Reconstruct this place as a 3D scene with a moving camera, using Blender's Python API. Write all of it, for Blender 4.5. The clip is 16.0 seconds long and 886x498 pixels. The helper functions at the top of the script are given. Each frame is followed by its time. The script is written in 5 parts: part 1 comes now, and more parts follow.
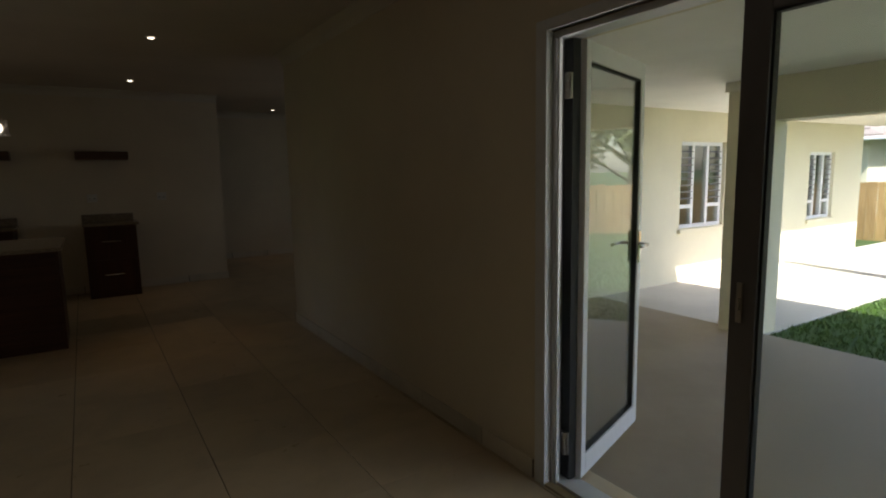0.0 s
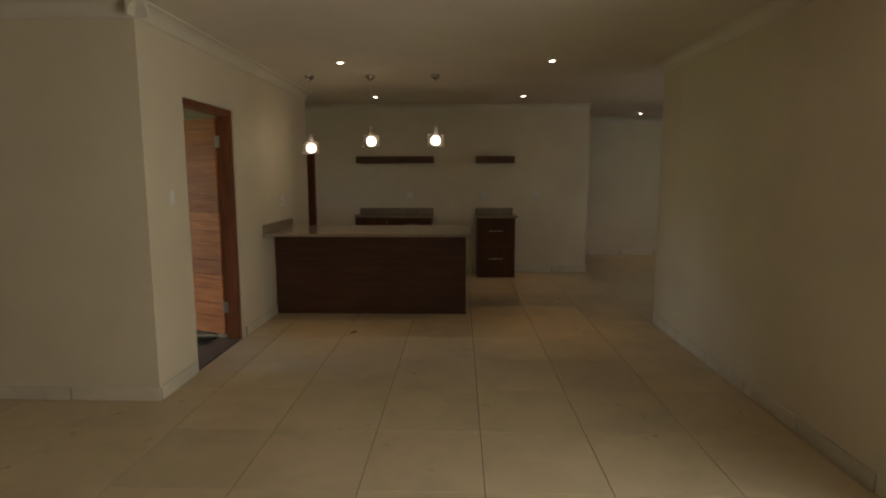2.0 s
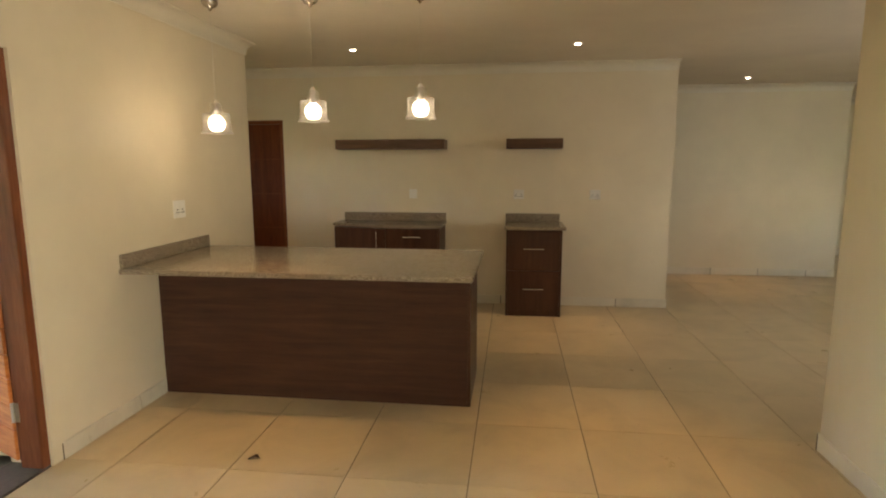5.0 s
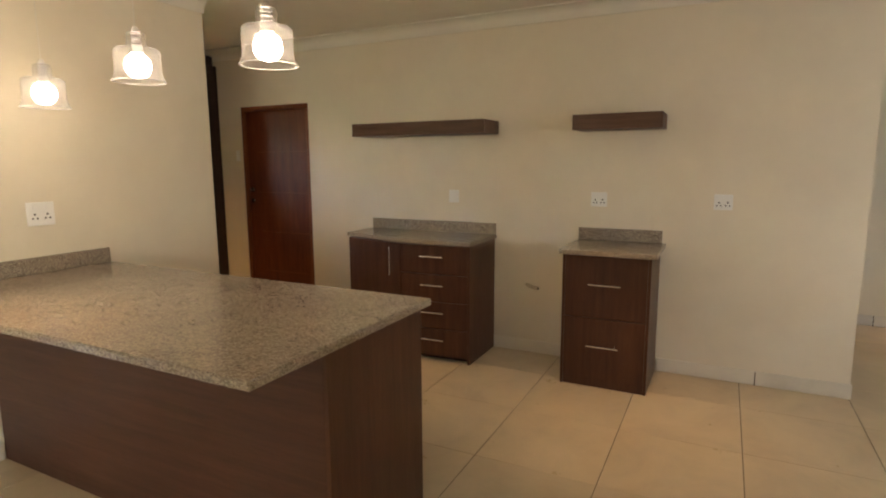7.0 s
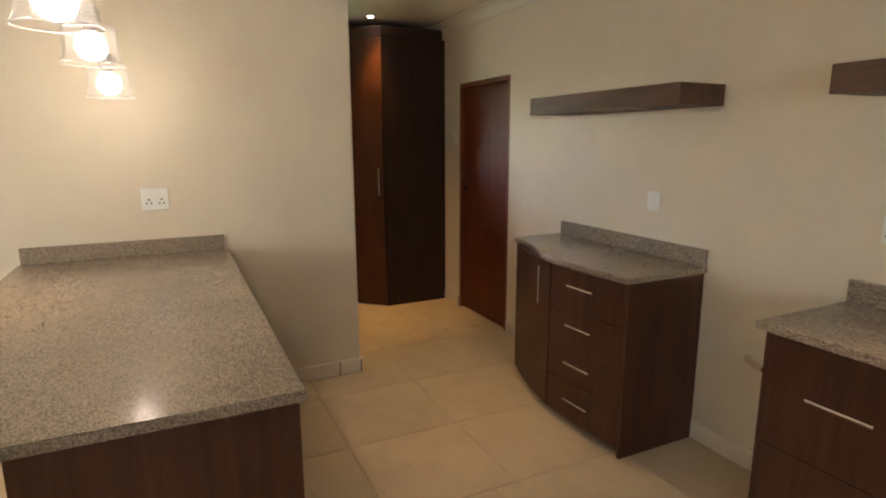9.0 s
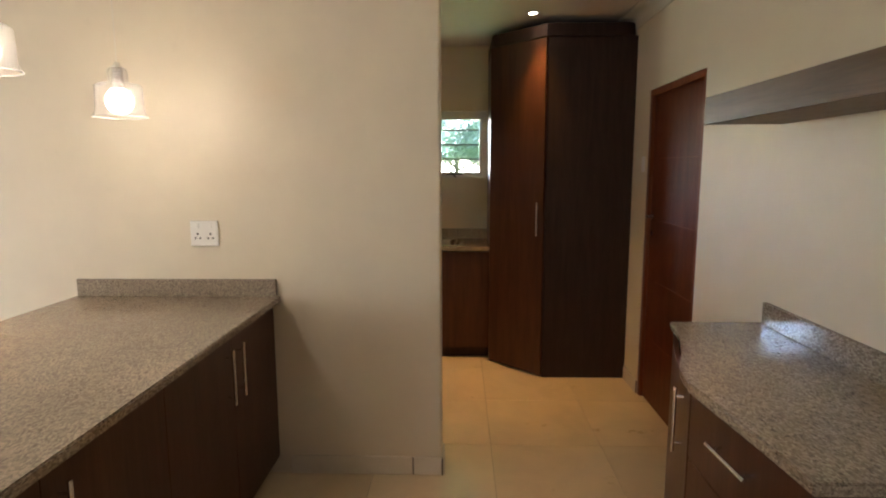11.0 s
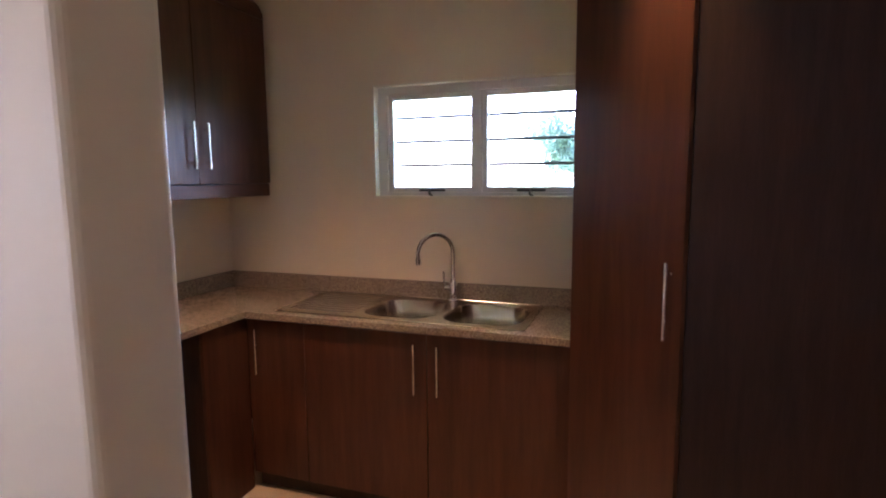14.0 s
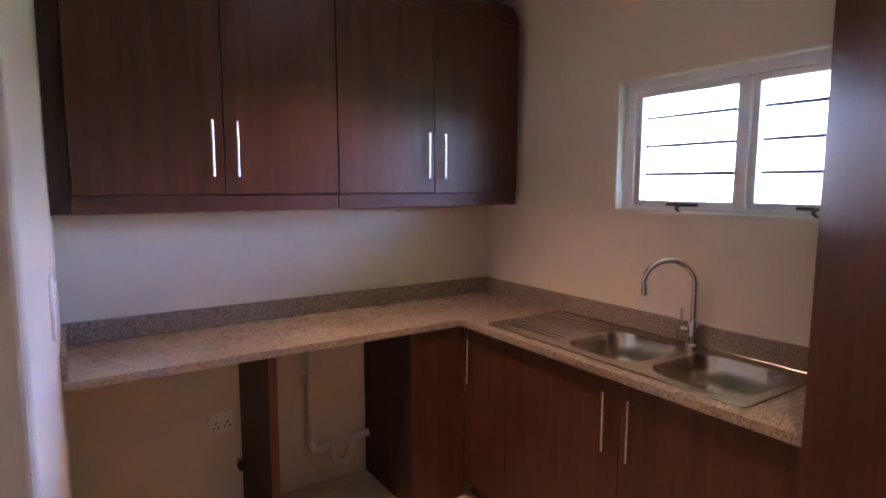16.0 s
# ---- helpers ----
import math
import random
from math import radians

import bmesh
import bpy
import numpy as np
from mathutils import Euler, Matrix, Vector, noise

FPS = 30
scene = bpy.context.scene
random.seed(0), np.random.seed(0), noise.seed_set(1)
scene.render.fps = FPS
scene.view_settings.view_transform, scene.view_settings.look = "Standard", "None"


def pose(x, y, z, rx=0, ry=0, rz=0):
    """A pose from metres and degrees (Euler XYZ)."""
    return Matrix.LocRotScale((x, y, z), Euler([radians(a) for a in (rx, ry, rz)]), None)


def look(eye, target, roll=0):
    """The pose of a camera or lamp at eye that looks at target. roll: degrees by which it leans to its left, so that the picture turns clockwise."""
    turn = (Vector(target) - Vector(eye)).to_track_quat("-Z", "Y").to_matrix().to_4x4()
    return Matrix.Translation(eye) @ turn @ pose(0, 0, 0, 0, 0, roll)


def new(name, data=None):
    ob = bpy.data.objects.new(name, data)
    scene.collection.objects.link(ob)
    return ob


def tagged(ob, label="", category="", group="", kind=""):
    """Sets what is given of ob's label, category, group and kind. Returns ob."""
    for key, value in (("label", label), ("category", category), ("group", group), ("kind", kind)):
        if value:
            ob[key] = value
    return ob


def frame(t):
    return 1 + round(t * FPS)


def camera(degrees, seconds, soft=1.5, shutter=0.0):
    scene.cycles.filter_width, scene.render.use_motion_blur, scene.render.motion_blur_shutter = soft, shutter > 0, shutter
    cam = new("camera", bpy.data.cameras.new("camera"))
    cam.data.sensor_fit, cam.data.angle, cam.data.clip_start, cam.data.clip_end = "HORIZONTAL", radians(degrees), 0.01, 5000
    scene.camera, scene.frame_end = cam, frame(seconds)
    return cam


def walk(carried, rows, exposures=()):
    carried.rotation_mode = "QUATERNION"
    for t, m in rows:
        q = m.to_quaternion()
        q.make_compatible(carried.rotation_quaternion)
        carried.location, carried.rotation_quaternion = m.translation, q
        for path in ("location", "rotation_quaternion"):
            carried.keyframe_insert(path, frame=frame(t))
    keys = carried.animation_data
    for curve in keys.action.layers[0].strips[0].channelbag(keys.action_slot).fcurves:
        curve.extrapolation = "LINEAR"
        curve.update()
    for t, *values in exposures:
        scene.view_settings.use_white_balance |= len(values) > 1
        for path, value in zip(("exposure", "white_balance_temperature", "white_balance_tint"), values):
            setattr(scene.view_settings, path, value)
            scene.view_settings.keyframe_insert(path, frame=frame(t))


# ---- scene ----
cam = camera(76.7, 16.0, soft=2.0)

PATH = [
    (0, (2.278, -5.614, 1.418), (3.341, -3.942, 1.15), -1.1),
    (0.5, (2.118, -5.847, 1.431), (2.806, -3.986, 1.178), -0.5),
    (1, (2.059, -5.91, 1.444), (2.429, -3.961, 1.189), -0.3),
    (1.5, (2.013, -5.9, 1.463), (2.146, -3.921, 1.208), -0.0),
    (2, (1.988, -5.873, 1.472), (1.928, -3.89, 1.213), -0.1),
    (2.5, (2.018, -5.778, 1.47), (1.833, -3.804, 1.206), -0.0),
    (3, (2.007, -5.39, 1.456), (1.77, -3.424, 1.176), -0.1),
    (3.5, (2.022, -4.892, 1.471), (1.781, -2.928, 1.179), -0.1),
    (4, (2.031, -4.367, 1.512), (1.792, -2.403, 1.217), -0.1),
    (4.5, (2.131, -3.845, 1.511), (1.89, -1.882, 1.214), -0.1),
    (5, (2.297, -3.321, 1.511), (2.053, -1.359, 1.21), -0.1),
    (7.5, (3.287, -0.879, 1.445), (2.191, 0.76, 1.108), -0.3),
    (8, (3.369, -0.421, 1.46), (2.067, 1.048, 1.079), -0.3),
    (8.5, (3.432, -0.023, 1.493), (1.858, 1.15, 1.108), -0.3),
    (9, (3.418, 0.373, 1.514), (1.65, 1.225, 1.131), -0.2),
    (9.5, (3.362, 0.747, 1.505), (1.463, 1.245, 1.126), -0.2),
    (12, (1.835, 1.732, 1.494), (-0.145, 1.573, 1.264), 0.2),
    (12.5, (1.445, 1.805, 1.489), (-0.533, 1.617, 1.262), 0.3),
    (13, (1.08, 1.868, 1.512), (-0.893, 1.649, 1.273), 0.2),
    (13.5, (0.716, 1.92, 1.518), (-1.238, 1.567, 1.274), -0.1),
    (14, (0.426, 1.949, 1.52), (-1.445, 1.289, 1.27), -0.5),
    (14.5, (0.181, 1.986, 1.536), (-1.564, 1.042, 1.286), -0.2),
    (15, (-0.028, 2.095, 1.54), (-1.531, 0.799, 1.293), -0.1),
    (15.5, (-0.124, 2.251, 1.536), (-1.387, 0.717, 1.305), -0.1),
    (16, (-0.182, 2.326, 1.539), (-1.284, 0.673, 1.313), 0.1),
]
EXPOSURES = [(0.0, 1.5, 6400, 15), (1.0, 2.35, 6500, 15), (2.0, 3.4, 7100, 14), (3.0, 4.15, 7300, 14), (4.0, 4.6, 7500, 13), (5.0, 5.05, 7600, 13), (7.5, 5.5, 6400, 18), (9.5, 5.5, 6150, 19), (12.5, 5.5, 5800, 24), (14.0, 5.85, 5200, 39), (15.0, 6.05, 4850, 51), (16.0, 6.05, 5050, 47)]
walk(cam, [(t, look(eye, target, roll)) for t, eye, target, roll in PATH], EXPOSURES)

SUN_STRENGTH, SKY_STRENGTH = 4.0, 0.15
BULB_GLOW, LED_GLOW, SPOT_WATTS = 1.2, 2.0, 1.75
PATIO_WATTS, DINING_WATTS = 2.2, 0.95
OPEN_LEAF = 20.0
# ---------------------------------------------------------------- world, sun, exposure
SUN_DIR = Vector((-0.35, -0.76, 1.0)).normalized()
world = bpy.data.worlds.new("sky")
scene.world = world
world.use_nodes = True
wn = world.node_tree.nodes
wn.clear()
sky = wn.new("ShaderNodeTexSky")
sky.sky_type = "NISHITA"
sky.sun_disc = False
sky.sun_elevation = math.asin(SUN_DIR.z)
sky.sun_rotation = math.atan2(SUN_DIR.x, SUN_DIR.y)
sky.air_density, sky.dust_density, sky.ozone_density = 1.0, 1.5, 1.0
bg = wn.new("ShaderNodeBackground")
bg.inputs["Strength"].default_value = SKY_STRENGTH
wo = wn.new("ShaderNodeOutputWorld")
world.node_tree.links.new(sky.outputs[0], bg.inputs[0])
world.node_tree.links.new(bg.outputs[0], wo.inputs[0])

sun_data = bpy.data.lights.new("sun", "SUN")
sun_data.energy, sun_data.angle, sun_data.color = SUN_STRENGTH, radians(0.6), (1.0, 0.95, 0.86)
sun_ob = new("sun", sun_data)
sun_ob.matrix_world = look(SUN_DIR * 30, (0, 0, 0))


def opening_light(name, at, facing, w, h, watts, col, spread=180):
    """The sky's light, entering through an opening."""
    a = bpy.data.lights.new(name, "AREA")
    a.shape, a.size, a.size_y, a.energy, a.color = "RECTANGLE", w, h, watts, col
    a.spread = radians(spread)
    ob = new(name, a)
    ob.matrix_world = look(at, Vector(at) + Vector(facing))


opening_light("patio_daylight", (3.90, -4.62, 1.05), (-1, 0.1, 0.04), 1.5, 1.8, PATIO_WATTS, (1.0, 0.98, 0.92), 135)
# fill lamp at an added, unseen opening; brightens dining space and kitchen back wall
opening_light("dining_fill", (6.1, -0.69, 1.4), (0, 1, 0), 0.95, 0.95, DINING_WATTS, (0.95, 0.97, 1.0))

# ---------------------------------------------------------------- materials


def nodes_of(name):
    m = bpy.data.materials.new(name)
    m.use_nodes = True
    nt = m.node_tree
    return m, nt, nt.nodes["Principled BSDF"]


def coords(nt, scale=(1, 1, 1), turn=(0, 0, 0)):
    tc = nt.nodes.new("ShaderNodeTexCoord")
    mp = nt.nodes.new("ShaderNodeMapping")
    mp.inputs["Scale"].default_value = scale
    mp.inputs["Rotation"].default_value = turn
    nt.links.new(tc.outputs["Object"], mp.inputs["Vector"])
    return mp.outputs["Vector"]


def noise_tex(nt, vec, scale, detail=4.0, rough=0.55, distort=0.0):
    n = nt.nodes.new("ShaderNodeTexNoise")
    n.inputs["Scale"].default_value = scale
    n.inputs["Detail"].default_value = detail
    n.inputs["Roughness"].default_value = rough
    n.inputs["Distortion"].default_value = distort
    nt.links.new(vec, n.inputs["Vector"])
    return n.outputs["Fac"]


def ramp(nt, fac, stops):
    r = nt.nodes.new("ShaderNodeValToRGB")
    el = r.color_ramp.elements
    while len(el) < len(stops):
        el.new(0.5)
    for e, (p, c) in zip(el, stops):
        e.position, e.color = p, (*c, 1)
    nt.links.new(fac, r.inputs["Fac"])
    return r.outputs["Color"]


def mix(nt, a, b, fac, mode="MIX"):
    m = nt.nodes.new("ShaderNodeMix")
    m.data_type, m.blend_type = "RGBA", mode
    for sock, v in ((m.inputs["Factor"], fac), (m.inputs["A"], a), (m.inputs["B"], b)):
        if isinstance(v, (int, float)):
            sock.default_value = v
        elif isinstance(v, tuple):
            sock.default_value = (*v, 1)
        else:
            nt.links.new(v, sock)
    return m.outputs["Result"]


def bump(nt, bsdf, fac, strength, distance=0.01):
    b = nt.nodes.new("ShaderNodeBump")
    b.inputs["Strength"].default_value = strength
    b.inputs["Distance"].default_value = distance
    nt.links.new(fac, b.inputs["Height"])
    nt.links.new(b.outputs["Normal"], bsdf.inputs["Normal"])


def rough_from(nt, bsdf, fac, lo, hi):
    m = nt.nodes.new("ShaderNodeMapRange")
    m.inputs["To Min"].default_value, m.inputs["To Max"].default_value = lo, hi
    nt.links.new(fac, m.inputs["Value"])
    nt.links.new(m.outputs["Result"], bsdf.inputs["Roughness"])


def shade(c, f):
    return tuple(min(1.0, v * f) for v in c)


def paint(name, col, rough=0.6, grain=60.0, relief=0.12, vary=0.06):
    """Rolled wall paint: faint patches and a fine orange-peel relief."""
    m, nt, b = nodes_of(name)
    v = coords(nt)
    big = noise_tex(nt, v, 1.3, 5, 0.6)
    fine = noise_tex(nt, v, grain, 3, 0.6)
    c = ramp(nt, big, [(0.3, shade(col, 1 - vary)), (0.7, shade(col, 1 + vary))])
    c = mix(nt, c, shade(col, 0.86), ramp(nt, noise_tex(nt, v, 9, 6, 0.7), [(0.62, (0, 0, 0)), (0.85, (0.5, 0.5, 0.5))]))
    nt.links.new(c, b.inputs["Base Color"])
    rough_from(nt, b, big, rough - 0.06, rough + 0.08)
    bump(nt, b, fine, relief, 0.003)
    return m


def wood(name, dark, mid, light, grain=(1.2, 1.2, 14.0), rough=0.38, fine=1.0, random_tone=0.0, coat=0.0, pore=0.55):
    """Veneer or timber; grain is the stretch of the figure, the long axis having the small number."""
    m, nt, b = nodes_of(name)
    v = coords(nt, grain)
    streak = noise_tex(nt, v, 3.2 * fine, 8, 0.68, 0.35)
    pores = noise_tex(nt, coords(nt, tuple(g * 3 for g in grain)), 9 * fine, 4, 0.7)
    cloud = noise_tex(nt, coords(nt), 2.2, 3, 0.5)
    c = ramp(nt, streak, [(0.28, dark), (0.5, mid), (0.74, light)])
    c = mix(nt, c, shade(dark, 0.7), ramp(nt, pores, [(0.5, (0, 0, 0)), (0.8, (pore, pore, pore))]))
    c = mix(nt, c, ramp(nt, cloud, [(0.3, (0.72, 0.72, 0.72)), (0.7, (1.12, 1.1, 1.08))]), 0.5, "MULTIPLY")
    if random_tone:
        oi = nt.nodes.new("ShaderNodeObjectInfo")
        c = mix(nt, c, ramp(nt, oi.outputs["Random"], [(0.0, (0.62, 0.55, 0.5)), (0.5, (1.0, 0.95, 0.9)), (1.0, (1.35, 1.25, 1.0))]), random_tone, "MULTIPLY")
    nt.links.new(c, b.inputs["Base Color"])
    rough_from(nt, b, pores, rough - 0.06, rough + 0.12)
    b.inputs["Specular IOR Level"].default_value = 0.3
    b.inputs["Coat Weight"].default_value = coat
    b.inputs["Coat Roughness"].default_value = 0.2
    bump(nt, b, pores, 0.15, 0.002)
    return m


def granite_mat(name):
    m, nt, b = nodes_of(name)
    v = coords(nt)
    vor = nt.nodes.new("ShaderNodeTexVoronoi")
    vor.inputs["Scale"].default_value = 250
    nt.links.new(coords(nt, (0.5, 1.0, 1.0), (0, 0, 0.35)), vor.inputs["Vector"])
    speck = ramp(nt, vor.outputs["Color"], [(0.1, (0.085, 0.070, 0.058)), (0.38, (0.25, 0.21, 0.17)), (0.62, (0.37, 0.32, 0.262)), (0.95, (0.53, 0.475, 0.40))])
    cloud = noise_tex(nt, v, 28, 6, 0.75)
    c = mix(nt, speck, (0.31, 0.265, 0.215), ramp(nt, cloud, [(0.35, (0.15, 0.15, 0.15)), (0.7, (0.7, 0.7, 0.7))]))
    c = mix(nt, c, (0.13, 0.11, 0.095), ramp(nt, noise_tex(nt, coords(nt, (0.6, 1, 1)), 110, 2, 0.5), [(0.6, (0, 0, 0)), (0.72, (0.7, 0.7, 0.7))]))
    c = mix(nt, c, ramp(nt, noise_tex(nt, v, 3.5, 4, 0.6), [(0.3, (0.78, 0.73, 0.65)), (0.7, (1.0, 0.94, 0.83))]), 0.8, "MULTIPLY")
    nt.links.new(c, b.inputs["Base Color"])
    rough_from(nt, b, noise_tex(nt, v, 30, 3, 0.6), 0.12, 0.22)
    b.inputs["Coat Weight"].default_value = 0.15
    b.inputs["Coat Roughness"].default_value = 0.06
    bump(nt, b, cloud, 0.03, 0.001)
    return m


def tile_mat(name, col):
    m, nt, b = nodes_of(name)
    v = coords(nt)
    oi = nt.nodes.new("ShaderNodeObjectInfo")
    add = nt.nodes.new("ShaderNodeVectorMath")
    add.operation = "MULTIPLY_ADD"
    add.inputs[1].default_value = (1, 1, 1)
    sc = nt.nodes.new("ShaderNodeMath")
    sc.operation = "MULTIPLY"
    sc.inputs[1].default_value = 37.0
    nt.links.new(oi.outputs["Random"], sc.inputs[0])
    nt.links.new(v, add.inputs[0])
    nt.links.new(sc.outputs[0], add.inputs[2])
    vv = add.outputs[0]
    big = noise_tex(nt, vv, 2.2, 6, 0.62, 0.6)
    fine = noise_tex(nt, vv, 45, 4, 0.7)
    c = ramp(nt, big, [(0.3, shade(col, 0.86)), (0.52, col), (0.75, shade(col, 1.1))])
    c = mix(nt, c, ramp(nt, oi.outputs["Random"], [(0, (0.93, 0.93, 0.92)), (1, (1.06, 1.05, 1.04))]), 0.8, "MULTIPLY")
    c = mix(nt, c, shade(col, 0.7), ramp(nt, noise_tex(nt, vv, 13, 6, 0.75), [(0.62, (0, 0, 0)), (0.9, (0.5, 0.5, 0.5))]))
    nt.links.new(c, b.inputs["Base Color"])
    rough_from(nt, b, noise_tex(nt, vv, 5, 5, 0.7), 0.2, 0.42)
    bump(nt, b, fine, 0.04, 0.002)
    return m


def plain(name, col, rough=0.4, metal=0.0, grain=40.0, vary=0.08, relief=0.05):
    m, nt, b = nodes_of(name)
    v = coords(nt)
    n = noise_tex(nt, v, grain, 4, 0.6)
    nt.links.new(ramp(nt, n, [(0.25, shade(col, 1 - vary)), (0.75, shade(col, 1 + vary))]), b.inputs["Base Color"])
    b.inputs["Metallic"].default_value = metal
    rough_from(nt, b, noise_tex(nt, v, grain * 0.3, 4, 0.6), max(0.03, rough - 0.06), rough + 0.08)
    bump(nt, b, n, relief, 0.001)
    return m


def brushed(name, col, rough, stretch):
    m, nt, b = nodes_of(name)
    n = noise_tex(nt, coords(nt, stretch), 60, 4, 0.7)
    nt.links.new(ramp(nt, n, [(0.3, shade(col, 0.85)), (0.7, col)]), b.inputs["Base Color"])
    b.inputs["Metallic"].default_value = 1.0
    rough_from(nt, b, n, rough * 0.8, rough * 1.3)
    return m


def pane_mat(name, tint=(0.93, 0.96, 0.95), gloss=0.8, haze=0.0):
    """Thin clear glass: straight-through light and a mirror sheen that grows at grazing angles."""
    m = bpy.data.materials.new(name)
    m.use_nodes = True
    nt = m.node_tree
    nt.nodes.clear()
    out = nt.nodes.new("ShaderNodeOutputMaterial")
    tr = nt.nodes.new("ShaderNodeBsdfTransparent")
    tr.inputs["Color"].default_value = (*tint, 1)
    gl = nt.nodes.new("ShaderNodeBsdfGlossy")
    gl.inputs["Roughness"].default_value = 0.02
    lw = nt.nodes.new("ShaderNodeLayerWeight")
    lw.inputs["Blend"].default_value = 0.5
    pw = nt.nodes.new("ShaderNodeMath")
    pw.operation = "POWER"
    pw.inputs[1].default_value = 3.0
    nt.links.new(lw.outputs["Facing"], pw.inputs[0])
    fr = nt.nodes.new("ShaderNodeMath")
    fr.operation = "MULTIPLY_ADD"
    fr.inputs[1].default_value, fr.inputs[2].default_value = gloss, 0.04
    nt.links.new(pw.outputs[0], fr.inputs[0])
    ms = nt.nodes.new("ShaderNodeMixShader")
    nt.links.new(fr.outputs[0], ms.inputs[0])
    nt.links.new(tr.outputs[0], ms.inputs[1])
    nt.links.new(gl.outputs[0], ms.inputs[2])
    if haze:
        df = nt.nodes.new("ShaderNodeBsdfTranslucent")
        dd = nt.nodes.new("ShaderNodeBsdfDiffuse")
        ds, hz = nt.nodes.new("ShaderNodeMixShader"), nt.nodes.new("ShaderNodeMixShader")
        nt.links.new(df.outputs[0], ds.inputs[1])
        nt.links.new(dd.outputs[0], ds.inputs[2])
        hz.inputs[0].default_value = haze
        nt.links.new(ms.outputs[0], hz.inputs[1])
        nt.links.new(ds.outputs[0], hz.inputs[2])
        nt.links.new(hz.outputs[0], out.inputs["Surface"])
    else:
        nt.links.new(ms.outputs[0], out.inputs["Surface"])
    return m


def glow(name, col, strength):
    m = bpy.data.materials.new(name)
    m.use_nodes = True
    nt = m.node_tree
    nt.nodes.clear()
    out = nt.nodes.new("ShaderNodeOutputMaterial")
    em = nt.nodes.new("ShaderNodeEmission")
    em.inputs["Color"].default_value = (*col, 1)
    em.inputs["Strength"].default_value = strength
    nt.links.new(em.outputs[0], out.inputs["Surface"])
    return m


def leafy(name, a, b_, c_):
    m, nt, b = nodes_of(name)
    geo = nt.nodes.new("ShaderNodeNewGeometry")
    n = noise_tex(nt, coords(nt), 1.5, 4, 0.6)
    col = ramp(nt, geo.outputs["Random Per Island"], [(0.0, a), (0.5, b_), (1.0, c_)])
    col = mix(nt, col, ramp(nt, n, [(0.3, (0.6, 0.65, 0.55)), (0.7, (1.2, 1.15, 1.0))]), 0.7, "MULTIPLY")
    nt.links.new(col, b.inputs["Base Color"])
    b.inputs["Roughness"].default_value = 0.5
    b.inputs["Transmission Weight"].default_value = 0.0
    return m


M_WALL = paint("cream_wall_paint", (0.72, 0.645, 0.505), 0.5)
M_CEIL = paint("ceiling_paint", (0.74, 0.69, 0.60), 0.7, 80, 0.08)
M_OUT = paint("exterior_plaster", (0.71, 0.66, 0.49), 0.8, 90, 0.35)
M_PCEIL = paint("patio_ceiling_paint", (0.86, 0.85, 0.79), 0.7, 80, 0.08)
M_CORN = paint("cornice_paint", (0.72, 0.68, 0.58), 0.6, 90, 0.05)
M_TILE = tile_mat("cream_porcelain", (0.63, 0.515, 0.345))
M_SKIRT = tile_mat("skirting_porcelain", (0.70, 0.645, 0.54))
M_GROUT = plain("grout", (0.125, 0.09, 0.058), 0.9, 0, 120, 0.25, 0.3)
M_VEN = wood("dark_veneer_upright", (0.050, 0.0195, 0.0105), (0.076, 0.030, 0.0155), (0.105, 0.044, 0.023), (6, 6, 0.45), 0.36, pore=0.22)
M_VENH = wood("dark_veneer_level", (0.048, 0.020, 0.013), (0.076, 0.032, 0.020), (0.105, 0.046, 0.028), (0.5, 0.5, 8), 0.38, pore=0.3)
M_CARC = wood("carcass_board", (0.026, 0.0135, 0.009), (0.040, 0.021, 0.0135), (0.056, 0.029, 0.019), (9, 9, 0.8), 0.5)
M_SHELF = wood("shelf_veneer", (0.060, 0.032, 0.020), (0.115, 0.064, 0.040), (0.16, 0.092, 0.058), (0.5, 5, 7), 0.42, pore=0.25)
M_PLANK = wood("meranti_plank", (0.34, 0.092, 0.027), (0.52, 0.175, 0.052), (0.64, 0.27, 0.095), (0.6, 0.6, 7), 0.5, 1.3, 0.6, 0.0, pore=0.25)
M_JAMB = wood("meranti_frame", (0.10, 0.030, 0.012), (0.19, 0.058, 0.022), (0.27, 0.095, 0.04), (9, 9, 0.7), 0.4, 1.0, 0.0, 0.2)
M_DOOR = wood("stained_door", (0.075, 0.017, 0.0055), (0.12, 0.028, 0.0085), (0.17, 0.045, 0.014), (6, 6, 0.6), 0.42)
M_GRAN = granite_mat("speckled_granite")
M_CHROME = plain("chrome", (0.78, 0.78, 0.80), 0.10, 1.0, 30, 0.03, 0.0)
M_ROSE = plain("dark_chrome", (0.50, 0.48, 0.45), 0.25, 1.0, 30, 0.05, 0.0)
M_BAR = plain("brushed_bar", (0.74, 0.73, 0.71), 0.24, 1.0, 220, 0.03, 0.0)
M_SINK = brushed("brushed_sink", (0.58, 0.525, 0.43), 0.22, (1, 12, 1))
M_ALU = plain("white_aluminium", (0.74, 0.75, 0.76), 0.35, 0.0, 20, 0.03, 0.02)
# dark grey for window bars, and for the white fixed leaf seen in shade
M_ALUD = plain("shaded_leaf_and_bar_grey", (0.16, 0.15, 0.15), 0.4, 0.3, 20, 0.05, 0.02)
M_SEAL = plain("black_seal", (0.012, 0.012, 0.012), 0.6, 0, 30, 0.1, 0.02)
M_GLASS = pane_mat("window_glass")
M_SHADEG = pane_mat("shade_glass", (0.97, 0.97, 0.965), 0.75, 0.02)
M_RIMG = pane_mat("rim_glass", (0.95, 0.95, 0.945), 0.8, 0.4)
